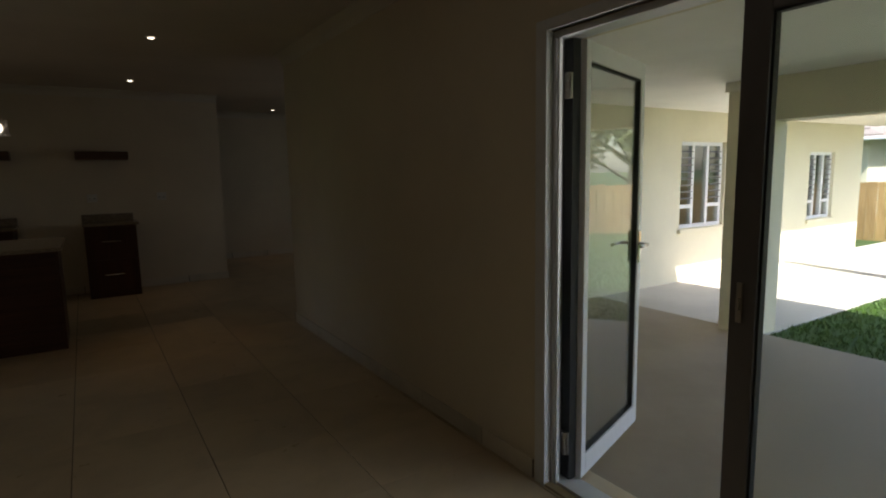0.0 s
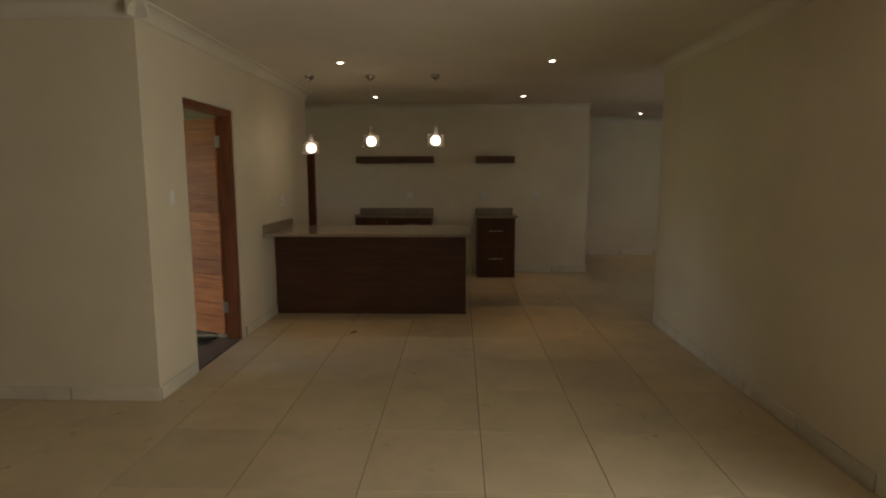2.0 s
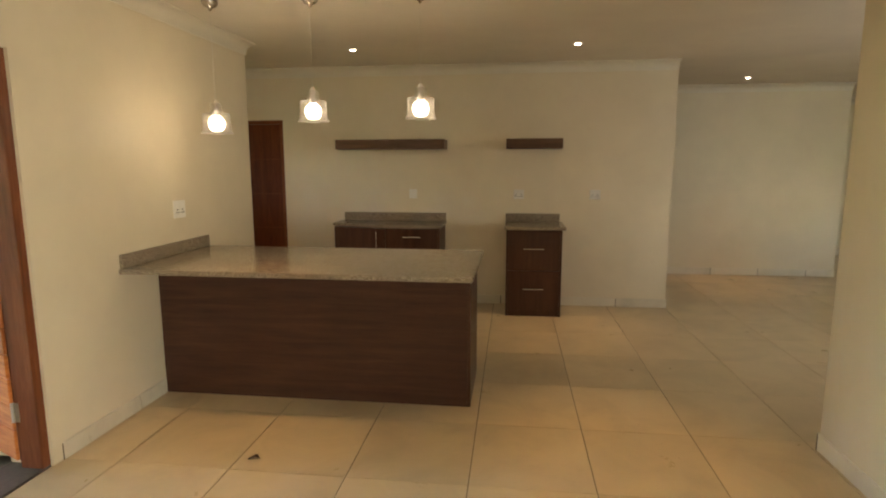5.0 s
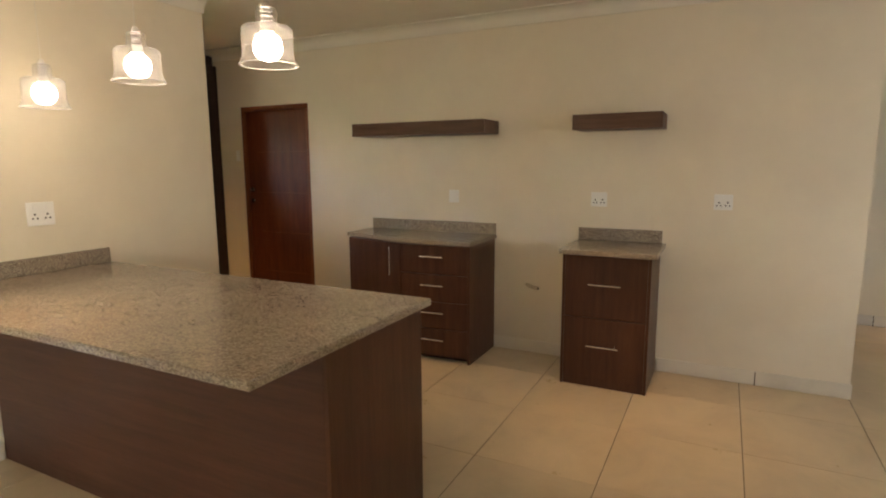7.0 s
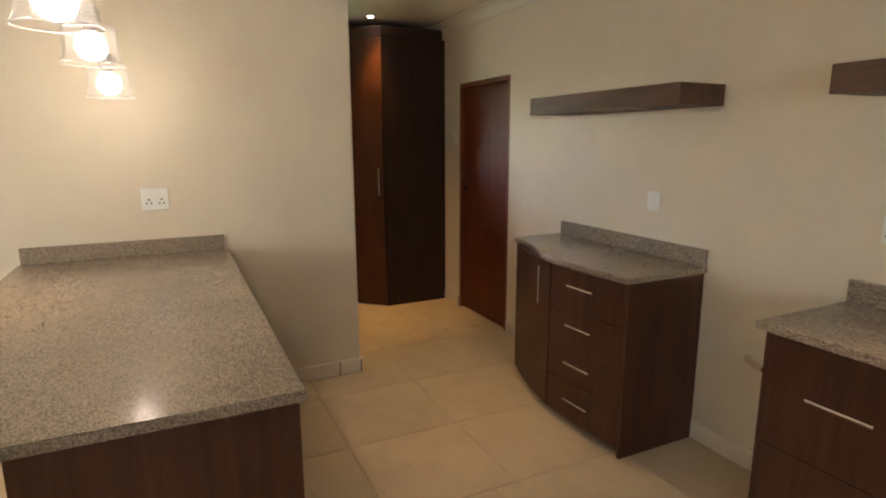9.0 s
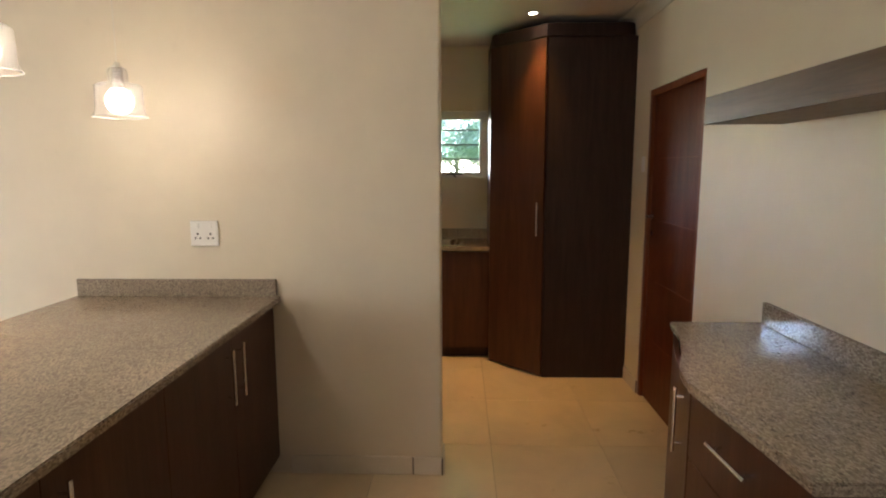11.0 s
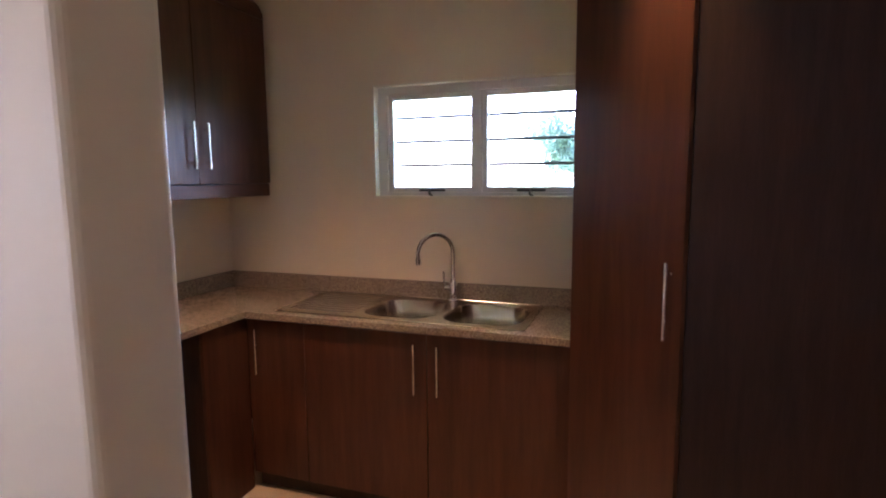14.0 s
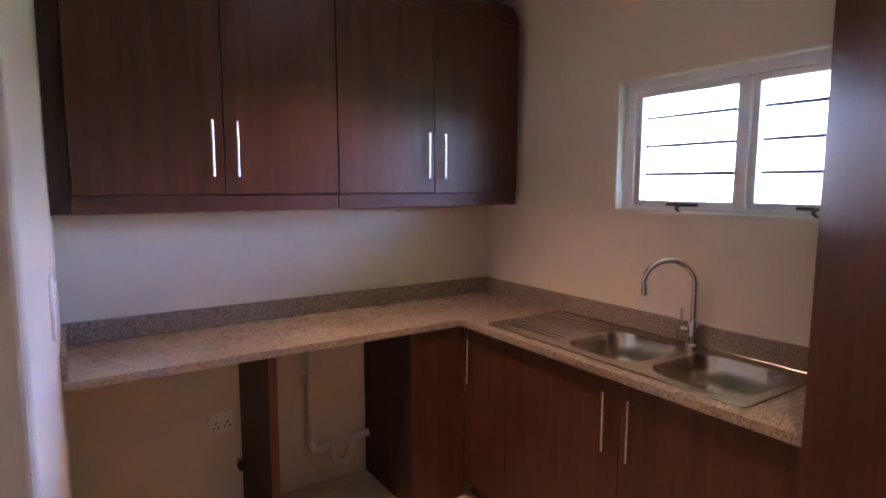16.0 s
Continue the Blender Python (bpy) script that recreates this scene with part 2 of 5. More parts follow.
M_PLATE = plain("white_switch_plastic", (0.80, 0.79, 0.75), 0.3, 0, 15, 0.03, 0.0)
M_HOLE = plain("socket_hole", (0.02, 0.018, 0.016), 0.6)
M_PVC = plain("white_pvc", (0.72, 0.68, 0.60), 0.35, 0, 15, 0.08, 0.02)
M_IRON = plain("dark_bar_paint", (0.035, 0.035, 0.04), 0.45, 0.2)
M_STEEL = plain("hinge_steel", (0.45, 0.42, 0.38), 0.35, 1.0)
# paler than the patio floor: the sun's glare is put into the path's colour
M_PATH = paint("sunlit_path_concrete", (0.56, 0.53, 0.47), 0.8, 40, 0.3, 0.12)
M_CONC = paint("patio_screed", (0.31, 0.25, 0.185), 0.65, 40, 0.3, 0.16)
M_PORCHF = paint("porch_floor", (0.22, 0.20, 0.18), 0.5, 50, 0.2, 0.15)
M_STONE = plain("threshold_stone", (0.10, 0.092, 0.085), 0.35, 0, 60, 0.3, 0.1)
M_GRASS = plain("lawn_soil", (0.045, 0.085, 0.018), 0.9, 0, 25, 0.3, 0.3)
M_BLADE = leafy("grass_blades", (0.05, 0.12, 0.015), (0.085, 0.17, 0.03), (0.13, 0.21, 0.05))
M_LEAF = leafy("tree_leaves", (0.035, 0.075, 0.018), (0.06, 0.115, 0.03), (0.10, 0.16, 0.045))
M_LEAF2 = leafy("blue_green_leaves", (0.05, 0.085, 0.07), (0.08, 0.12, 0.10), (0.13, 0.17, 0.15))
M_BARK = wood("bark", (0.05, 0.04, 0.03), (0.10, 0.08, 0.06), (0.16, 0.13, 0.10), (6, 6, 1.5), 0.85)
M_FENCE = wood("fence_timber", (0.30, 0.20, 0.09), (0.46, 0.33, 0.16), (0.56, 0.43, 0.24), (6, 6, 0.7), 0.75, 1.0, 0.4)
M_ROOFT = plain("roof_tile_clay", (0.30, 0.25, 0.22), 0.7, 0, 12, 0.2, 0.3)
M_SLAB = plain("roof_screed", (0.35, 0.34, 0.32), 0.8, 0, 8, 0.15, 0.3)
M_DRY = plain("dry_leaf_brown", (0.09, 0.045, 0.02), 0.7, 0, 60, 0.4, 0.3)
M_BULB = glow("lamp_bulb_light", (1.0, 0.83, 0.60), BULB_GLOW)
M_LED = glow("downlight_light", (1.0, 0.86, 0.66), LED_GLOW)

# ---------------------------------------------------------------- mesh helpers
THING_AT = {}


def mesh_of(name, bm, mat, smooth=None):
    bmesh.ops.recalc_face_normals(bm, faces=bm.faces)
    me = bpy.data.meshes.new(name)
    bm.to_mesh(me)
    bm.free()
    me.materials.append(mat)
    if smooth is not None:
        me.polygons.foreach_set("use_smooth", [True] * len(me.polygons))
        me.set_sharp_from_angle(angle=radians(smooth))
    return me


def thing(name, loc, label, category, group=""):
    """An Empty at a thing's base, to which its parts are tied."""
    ob = tagged(new(name), label, category, group)
    ob.location = loc
    ob.empty_display_size = 0.1
    THING_AT[ob.name] = Vector(loc)
    return ob


def part(name, bm, mat, parent=None, label="", smooth=None):
    """Links a bmesh in world places as ONE mesh object under a thing or under a part."""
    ob = new(name, mesh_of(name, bm, mat, smooth))
    if parent:
        ob.parent = parent
        if parent.name in THING_AT:
            ob.matrix_parent_inverse = Matrix.Translation(-THING_AT[parent.name])
    return tagged(ob, label)


def setting(name, bm, mat, label, category, smooth=None):
    return tagged(new(name, mesh_of(name, bm, mat, smooth)), label, category, kind="structure")


def box(x0, x1, y0, y1, z0, z1, bev=0.0, bm=None, seg=2):
    own = bmesh.new()
    bmesh.ops.create_cube(own, size=1.0)
    for v in own.verts:
        v.co = Vector(((x0 + x1) / 2 + v.co.x * (x1 - x0), (y0 + y1) / 2 + v.co.y * (y1 - y0), (z0 + z1) / 2 + v.co.z * (z1 - z0)))
    if bev:
        bmesh.ops.bevel(own, geom=list(own.edges), offset=bev, segments=seg, affect="EDGES", profile=0.6)
    if bm is None:
        return own
    return join(bm, own)


def join(bm, other, m=None):
    if m is not None:
        other.transform(m)
    me = bpy.data.meshes.new("tmp")
    other.to_mesh(me)
    other.free()
    bm.from_mesh(me)
    bpy.data.meshes.remove(me)
    return bm


def prism(points, z0, z1, bev=0.0, bm=None):
    """A solid from a closed outline in x and y."""
    own = bmesh.new()
    low = [own.verts.new((x, y, z0)) for x, y in points]
    face = own.faces.new(low)
    up = bmesh.ops.extrude_face_region(own, geom=[face])
    for v in (g for g in up["geom"] if isinstance(g, bmesh.types.BMVert)):
        v.co.z = z1
    bmesh.ops.recalc_face_normals(own, faces=own.faces)
    if bev:
        bmesh.ops.bevel(own, geom=[e for e in own.edges if e.calc_face_angle(0) > 0.5], offset=bev, segments=2, affect="EDGES")
    if bm is None:
        return own
    return join(bm, own)


def lathe(profile, at=(0, 0, 0), n=24, bm=None, cap=True):
    """Turns a list of (radius, height) about a vertical axis."""
    own = bmesh.new()
    rings = []
    for r, z in profile:
        rings.append([own.verts.new((at[0] + r * math.cos(2 * math.pi * i / n), at[1] + r * math.sin(2 * math.pi * i / n), at[2] + z)) for i in range(n)])
    for a, b in zip(rings, rings[1:]):
        for i in range(n):
            own.faces.new((a[i], a[(i + 1) % n], b[(i + 1) % n], b[i]))
    if cap:
        own.faces.new(rings[0])
        own.faces.new(rings[-1])
    if bm is None:
        return own
    return join(bm, own)


def tube(path, r, n=12, bm=None, taper=None):
    """A round bar along a line of places."""
    own = bmesh.new()
    pts = [Vector(p) for p in path]
    rings, side = [], None
    for i, p in enumerate(pts):
        d = (pts[min(i + 1, len(pts) - 1)] - pts[max(i - 1, 0)]).normalized()
        if side is None:
            side = d.orthogonal().normalized()
        side = (side - d * side.dot(d)).normalized()
        up = d.cross(side)
        rr = r if taper is None else r + (taper - r) * i / (len(pts) - 1)
        rings.append([own.verts.new(p + (side * math.cos(2 * math.pi * k / n) + up * math.sin(2 * math.pi * k / n)) * rr) for k in range(n)])
    for a, b in zip(rings, rings[1:]):
        for k in range(n):
            own.faces.new((a[k], a[(k + 1) % n], b[(k + 1) % n], b[k]))
    own.faces.new(rings[0])
    own.faces.new(rings[-1])
    if bm is None:
        return own
    return join(bm, own)


def bar_handle(a, b, out, stand=0.028, r=0.0058):
    """A round bar pull from a to b on two posts; out points away from the door."""
    a, b, out = Vector(a), Vector(b), Vector(out)
    d = (b - a).normalized()
    bm = tube([a + out * stand, b + out * stand], r, 10)
    length = (b - a).length
    for k in (0.14, 0.86):
        p = a + d * length * k
        tube([p, p + out * stand], r * 0.8, 8, bm)
    return bm


def wall_boxes(axis, lo, hi, a0, a1, z0, z1, holes=()):
    """A wall along x ('x': lo..hi are its y faces) or along y, with openings (start, end, sill, head)."""
    bm = bmesh.new()

    def put(s, e, zb, zt):
        if e - s > 1e-4 and zt - zb > 1e-4:
            if axis == "x":
                box(s, e, lo, hi, zb, zt, 0, bm)
            else:
                box(lo, hi, s, e, zb, zt, 0, bm)
    at = a0
    for s, e, sill, head in sorted(holes):
        put(at, s, z0, z1)
        put(s, e, z0, sill)
        put(s, e, head, z1)
        at = e
    put(at, a1, z0, z1)
    return bm

# ---------------------------------------------------------------- the plan
H = 2.52                     # ceiling
XL = 0.012                   # kitchen left wall
YE = 1.402                   # free end of the partition
XW, YS, YB = -2.265, -0.325, 2.680   # scullery window wall, scullery counter wall, kitchen back wall
XR = 3.935                   # living and kitchen right wall
YL = -2.385                  # living room's far-left wall
GROUND = -0.12               # patio and garden level
YP = -0.94                   # patio wall of the dining wing
PCEIL = 2.19                 # patio ceiling
WIN_UNSEEN, WIN2, WIN3 = (5.6, 6.6, 0.90, 1.90), (9.06, 10.09, 0.60, 1.78), (12.55, 13.43, 0.52, 1.655)   # patio windows (the first is added and unseen): start, end, sill, head


def rounded_end(x0, x1, y0, y1, r=0.014, n=4):
    """The outline of a thin wall whose free end has worn round corners."""
    pts = [(x0, y0), (x1, y0)]
    pts += [(x1 - r + r * math.cos(k * math.pi / 2 / n), y1 - r + r * math.sin(k * math.pi / 2 / n)) for k in range(n + 1)]
    pts += [(x0 + r - r * math.sin(k * math.pi / 2 / n), y1 - r + r * math.cos(k * math.pi / 2 / n)) for k in range(n + 1)]
    return pts


def structure():
    w = "smooth cream-painted plaster wall, "
    walls = [
        ("wall_entrance", wall_boxes("y", -0.23, XL, YL, -0.62, -0.05, H, [(-1.84, -0.94, -0.05, 2.035)]), M_WALL, w + "pierced by the open timber front door"),
        ("wall_partition", prism(rounded_end(-0.125, XL, -0.62, YE), -0.05, H), M_WALL, w + "between kitchen and scullery"),
        ("wall_living_porch", wall_boxes("x", YL, -2.17, -4.2, -0.23, -0.2, H), M_WALL, w + "between living room and porch"),
        # unseen wall, added to hold daylight back from the porch
        ("porch_light_block", wall_boxes("y", -3.3, -3.1, -2.17, -0.62, -0.2, H, [(-2.05, -1.1, -0.2, 2.1)]), M_OUT, "unseen plastered wall added to cut the porch's daylight"),
        ("wall_scullery_counter", wall_boxes("x", -0.62, YS, -3.1, -0.125, -0.2, H), M_WALL, w + "behind the scullery wall cabinets"),
        ("wall_scullery_window", wall_boxes("y", XW - 0.23, XW, YS, YB, -0.2, H, [(0.62, 1.735, 1.42, 2.0)]), M_WALL, w + "with a small two-pane window"),
        ("wall_kitchen_back", wall_boxes("x", YB, YB + 0.16, XW - 0.23, 3.91, -0.05, H, [(-1.03, -0.215, -0.05, 1.985)]), M_WALL, w + "behind the kitchen units"),
        ("wall_patio_door", wall_boxes("y", XR, XR + 0.23, -8.6, -0.31, -0.2, H, [(-5.43, -3.80, -0.05, 1.985)]), M_WALL, w + "with glazed double patio doors"),
        ("wall_living_south", wall_boxes("x", -8.8, -8.6, -4.2, XR + 0.23, -0.05, H), M_WALL, w + "closing the living room"),
        ("wall_living_west", wall_boxes("y", -4.4, -4.2, -8.8, -2.17, -0.2, H), M_WALL, w + "closing the living room"),
        ("wall_dining_far", wall_boxes("x", 4.64, 4.80, -0.5, 6.58, -0.05, H), M_WALL, w + "at the end of the dining space"),
        ("wall_hall_return", wall_boxes("y", 6.42, 6.58, 4.80, 6.6, -0.05, H), M_WALL, w + "turning into the hall"),
        ("wall_hall_end", wall_boxes("x", 6.6, 6.76, 6.42, 14.3, -0.05, H), M_WALL, w + "at the end of the hall"),
        ("wall_hall_west", wall_boxes("y", -0.66, -0.5, YB + 0.16, 4.80, -0.05, H), M_WALL, w + "closing the hall behind the kitchen"),
        ("wall_dining_patio", wall_boxes("x", YP, YP + 0.23, XR + 0.23, 14.5, -0.2, H, [WIN_UNSEEN, WIN2, WIN3]), M_OUT, "cream-plastered patio wall with two barred windows and an added unseen one"),
        ("wall_dining_east", wall_boxes("y", 14.3, 14.5, YP + 0.23, 6.6, -0.2, H), M_OUT, "cream-plastered end wall of the dining wing"),
    ]
    for name, bm, mat, label in walls:
        setting(name, bm, mat, label, "wall")
    setting("wall_patio_face", wall_boxes("y", XR + 0.23, XR + 0.245, -8.6, YP, -0.2, PCEIL, [(-5.43, -3.80, -0.2, 1.985)]), M_OUT, "cream-plastered outside face of the patio wall", "wall")

    ceil = bmesh.new()
    box(-4.4, XR + 0.23, -8.8, 6.76, H, H + 0.06, 0, ceil)
    box(XR + 0.23, 14.3, YP, 6.76, H, H + 0.06, 0, ceil)
    setting("ceiling", ceil, M_CEIL, "plain white-painted ceiling with small recessed downlights", "ceiling")
    pc = box(XR + 0.245, 8.05, -8.8, YP, PCEIL, PCEIL + 0.06)
    box(8.05, 10.5, YP - 1.6, YP, PCEIL, PCEIL + 0.06, 0, pc)
    setting("patio_ceiling", pc, M_PCEIL, "plain white-painted patio ceiling", "ceiling")
    setting("eaves", box(10.5, 14.9, YP - 1.35, YP, PCEIL - 0.05, PCEIL + 0.06, 0), M_CEIL, "white-painted eaves of the dining wing", "eaves")
    rb = box(-4.6, 8.09, -9.3, 7.2, H + 0.06, H + 0.2)
    box(8.09, 14.9, YP - 0.55, 7.2, H + 0.06, H + 0.2, 0, rb)
    setting("roof", rb, M_SLAB, "plain grey roof over the house", "roof")
    setting("fascia", box(8.05, 8.09, -9.3, YP - 1.6, PCEIL - 0.03, H + 0.06, 0), M_ALU, "white fascia board along the patio roof edge", "trim")
    setting("porch_ceiling", box(-3.3, -0.23, -2.17, -0.62, 2.42, 2.47, 0), M_CEIL, "white-painted porch ceiling", "ceiling")

    # the cove between wall and ceiling
    def cove(name, a, b, into):
        a, b, into = Vector((*a, 0)), Vector((*b, 0)), Vector((*into, 0))
        prof = [(0.0, H - 0.092), (0.010, H - 0.092), (0.012, H - 0.082)]
        prof += [(0.085 - 0.073 * math.cos(k * math.pi / 12), H - 0.082 + 0.070 * math.sin(k * math.pi / 12)) for k in range(1, 7)]
        prof += [(0.095, H - 0.010), (0.095, H), (0.0, H)]
        bm = bmesh.new()
        ends = [[bm.verts.new((p + into * d).to_tuple()[:2] + (z - 0.0005,)) for d, z in prof] for p in (a, b)]
        n = len(prof)
        for i in range(n):
            bm.faces.new((ends[0][i], ends[0][(i + 1) % n], ends[1][(i + 1) % n], ends[1][i]))
        bm.faces.new(ends[0])
        bm.faces.new(ends[1])
        setting(name, bm, M_CORN, "white plaster cove cornice under the ceiling", "cornice", 40)
    cove("cornice_kitchen_left", (XL, YL - 0.09), (XL, YE), (1, 0))
    cove("cornice_kitchen_back", (XW, YB), (3.91, YB), (0, -1))
    cove("cornice_right", (XR, -8.6), (XR, -0.31), (-1, 0))
    cove("cornice_living", (-4.2, YL), (XL + 0.09, YL), (0, -1))
    cove("cornice_dining", (-0.5, 4.64), (6.58, 4.64), (0, -1))
    cove("cornice_hall", (6.58, 6.6), (14.1, 6.6), (0, -1))

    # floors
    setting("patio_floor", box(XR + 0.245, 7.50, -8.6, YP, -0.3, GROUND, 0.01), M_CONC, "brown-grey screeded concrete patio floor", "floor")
    setting("garden_path", box(7.50, 15.9, -2.96, YP, -0.3, GROUND - 0.004, 0.01), M_PATH, "sunlit concrete path beside the dining wing", "path")
    setting("porch_floor", box(-3.3, -0.23, -2.17, -0.62, -0.3, -0.11, 0.01), M_PORCHF, "dark grey porch floor outside the front door", "floor")
    setting("threshold", box(-0.23, -0.004, -1.84, -0.94, -0.12, 0.006, 0.004), M_STONE, "dark stone threshold under the front door", "threshold")
    # a flat dark strip set slantwise across the path
    joint = prism([(11.30, -2.90), (11.58, -2.84), (11.98, YP - 0.001), (11.80, YP - 0.001)], -0.2, GROUND)
    setting("path_dark_strip", joint, M_STONE, "dark strip across the sunlit path", "drain")
    setting("patio_threshold", box(XR - 0.01, XR + 0.245, -5.43, -3.80, -0.05, 0.012, 0.004), M_TILE, "cream tiled threshold under the patio doors", "threshold")
    g = bmesh.new()
    bmesh.ops.create_grid(g, x_segments=40, y_segments=40, size=400)
    for v in g.verts:
        v.co.z = GROUND - 0.02
    setting("ground", g, M_GRASS, "mown green lawn round the house", "lawn")


structure()


# ---------------------------------------------------------------- skirtings and cornices
SKIRT_MESH = {}


def skirting(name, a, b, into):
    """Skirting tiles 95 mm high along a wall foot."""
    a, b, into = Vector((*a, 0)), Vector((*b, 0)), Vector((*into, 0))
    run = (b - a).length
    d = (b - a).normalized()
    ang = math.atan2(d.y, d.x)
    back = bmesh.new()
    c0, c1 = a, b + into * 0.006
    box(min(c0.x, c1.x), max(c0.x, c1.x), min(c0.y, c1.y), max(c0.y, c1.y), 0.0, 0.088, 0, back)
    base = setting(name, back, M_GROUT, "pale cream skirting tiles along the wall foot", "skirting")
    side = 1 if (Matrix.Rotation(ang, 3, "Z") @ Vector((0, 1, 0))).dot(into) > 0 else -1
    at, n = 0.0, 0
    while at < run - 0.02:
        ln = round(min(0.608, run - at), 3)
        key = (ln, side)
        if key not in SKIRT_MESH:
            y0, y1 = (0.0, 0.012) if side > 0 else (-0.012, 0.0)
            SKIRT_MESH[key] = mesh_of("skirting_tile", box(0.0015, ln - 0.0015, y0, y1, 0.001, 0.095, 0.0025, None, 1), M_SKIRT)
        ob = new("skirting_tile", SKIRT_MESH[key])
        ob.parent = base
        p = a + d * at
        ob.matrix_basis = Matrix.Translation(p) @ Matrix.Rotation(ang, 4, "Z")
        at += 0.612
        n += 1


skirting("baseboard_kitchen_left", (XL, -0.88), (XL, -0.004), (1, 0))
skirting("baseboard_entrance", (XL, YL), (XL, -1.88), (1, 0))
skirting("baseboard_passage", (XL, 0.65), (XL, YE), (1, 0))
skirting("baseboard_partition_end", (-0.125, YE), (XL + 0.012, YE), (0, 1))
skirting("baseboard_living", (XL + 0.012, YL), (-4.2, YL), (0, -1))
skirting("baseboard_back", (1.575, YB), (2.238, YB), (0, -1))
skirting("baseboard_back_right", (2.79, YB), (3.922, YB), (0, -1))
skirting("baseboard_back_left", (-0.21, YB), (0.44, YB), (0, -1))
skirting("baseboard_back_end", (3.91, YB - 0.0), (3.91, YB + 0.16), (1, 0))
skirting("baseboard_door_side", (-1.312, YB), (-1.03, YB), (0, -1))
skirting("baseboard_right", (XR, -0.31), (XR, -3.76), (-1, 0))
skirting("baseboard_right_end", (XR - 0.012, -0.31), (XR + 0.23, -0.31), (0, 1))
skirting("baseboard_dining", (-0.5, 4.64), (6.59, 4.64), (0, -1))
skirting("baseboard_hall", (6.58, 6.6), (14.1, 6.6), (0, -1))


# ---------------------------------------------------------------- doors and windows
def front_door():
    fr = thing("door_1", (-0.12, -1.39, 0.0), "open front door of horizontal reddish timber planks in a dark timber frame", "door")
    fr["kind"] = "structure"
    for nm, bm in (("door_jamb", box(-0.125, -0.004, -0.99, -0.94, 0.006, 2.035, 0.006)), ("door_jamb", box(-0.125, -0.075, -1.84, -1.79, 0.006, 2.035, 0.006)),
                   ("door_head", box(-0.125, -0.004, -1.79, -0.99, 1.985, 2.035, 0.006))):
        part(nm, bm, M_JAMB, fr)
    # the leaf swung out over the porch
    turn = Matrix.Translation((-0.127, -0.985, 0)) @ Matrix.Rotation(radians(156.5), 4, "Z")
    leaf = bmesh.new()
    box(0, 0.79, -0.022, 0.0, 0.045, 1.975, 0.003, leaf)
    leaf.transform(turn)
    lf = part("leaf", leaf, M_JAMB, fr)
    rng = random.Random(4)
    z = 0.045
    heights = [0.165, 0.125, 0.14, 0.125, 0.135, 0.13, 0.135, 0.085, 0.08, 0.15, 0.15, 0.165, 0.135, 0.135, 0.095]
    k = 1.93 / sum(heights)
    for h in heights:
        h *= k
        bm = box(0.004 + rng.uniform(0, 0.002), 0.788, 0.0, 0.017 + rng.uniform(-0.0015, 0.0015), z + 0.002, z + h - 0.002, 0.003, None, 1)
        part("plank", bm, M_PLANK, lf).matrix_basis = turn
        z += h
    hd = bmesh.new()
    box(0.715, 0.755, 0.017, 0.023, 1.16, 1.30, 0.004, hd)
    tube([(0.735, 0.02, 1.26), (0.735, 0.062, 1.26), (0.71, 0.066, 1.26), (0.62, 0.066, 1.258)], 0.009, 10, hd)
    hd.transform(turn)
    part("door_handle", hd, M_CHROME, lf, "chrome lever handle on a plate", 40)
    rs = lathe([(0.026, 0), (0.026, 0.008)], n=16)
    rs.transform(turn @ Matrix.Translation((0.735, 0.017, 1.12)) @ Matrix.Rotation(radians(-90), 4, "X"))
    part("lock_rose", rs, M_CHROME, lf)
    for z in (0.25, 1.72):
        hb = box(-0.132, -0.100, -0.992, -0.975, z, z + 0.1, 0.002)
        tube([(-0.130, -0.995, z), (-0.130, -0.995, z + 0.1)], 0.008, 10, hb)
        part("hinge", hb, M_STEEL, fr)


def inner_door():
    # added blocker, out of sight: keeps outdoor light from the gap under the door
    setting("light_stop_behind_inner_door", box(-1.25, -0.02, YB + 0.165, YB + 0.2, -0.05, 2.2), M_WALL, "unseen plain wall added to stop light under the inner door", "wall")
    d = thing("door_2", (-0.62, 2.75, 0.0), "closed red-brown stained flush door in a timber frame", "door")
    d["kind"] = "structure"
    part("door_jamb", box(-1.03, -0.99, YB + 0.004, YB + 0.15, 0.0, 1.985, 0.004), M_JAMB, d)
    part("door_jamb", box(-0.255, -0.215, YB + 0.004, YB + 0.15, 0.0, 1.985, 0.004), M_JAMB, d)
    part("door_head", box(-0.99, -0.255, YB + 0.004, YB + 0.15, 1.945, 1.985, 0.004), M_JAMB, d)
    leaf = part("leaf", box(-0.987, -0.258, YB + 0.025, YB + 0.065, 0.008, 1.942, 0.003), M_DOOR, d)
    for z in (0.42, 0.80, 1.18, 1.56):
        part("groove", box(-0.86, -0.258, YB + 0.0235, YB + 0.026, z, z + 0.005), M_JAMB, leaf)
    yf = YB + 0.025
    h = lathe([(0.024, 0), (0.024, 0.007), (0.012, 0.010), (0.010, 0.04)], n=16)
    h.transform(Matrix.Translation((-0.945, yf, 1.205)) @ Matrix.Rotation(radians(90), 4, "X"))
    tube([(-0.945, yf - 0.038, 1.205), (-0.925, yf - 0.046, 1.205), (-0.87, yf - 0.046, 1.203)], 0.008, 10, h)
    part("door_handle", h, M_CHROME, leaf, "chrome lever handle on a round rose", 40)
    k = lathe([(0.022, 0), (0.022, 0.007), (0.008, 0.009)], n=14)
    k.transform(Matrix.Translation((-0.945, yf, 1.10)) @ Matrix.Rotation(radians(90), 4, "X"))
    part("lock_rose", k, M_CHROME, leaf)


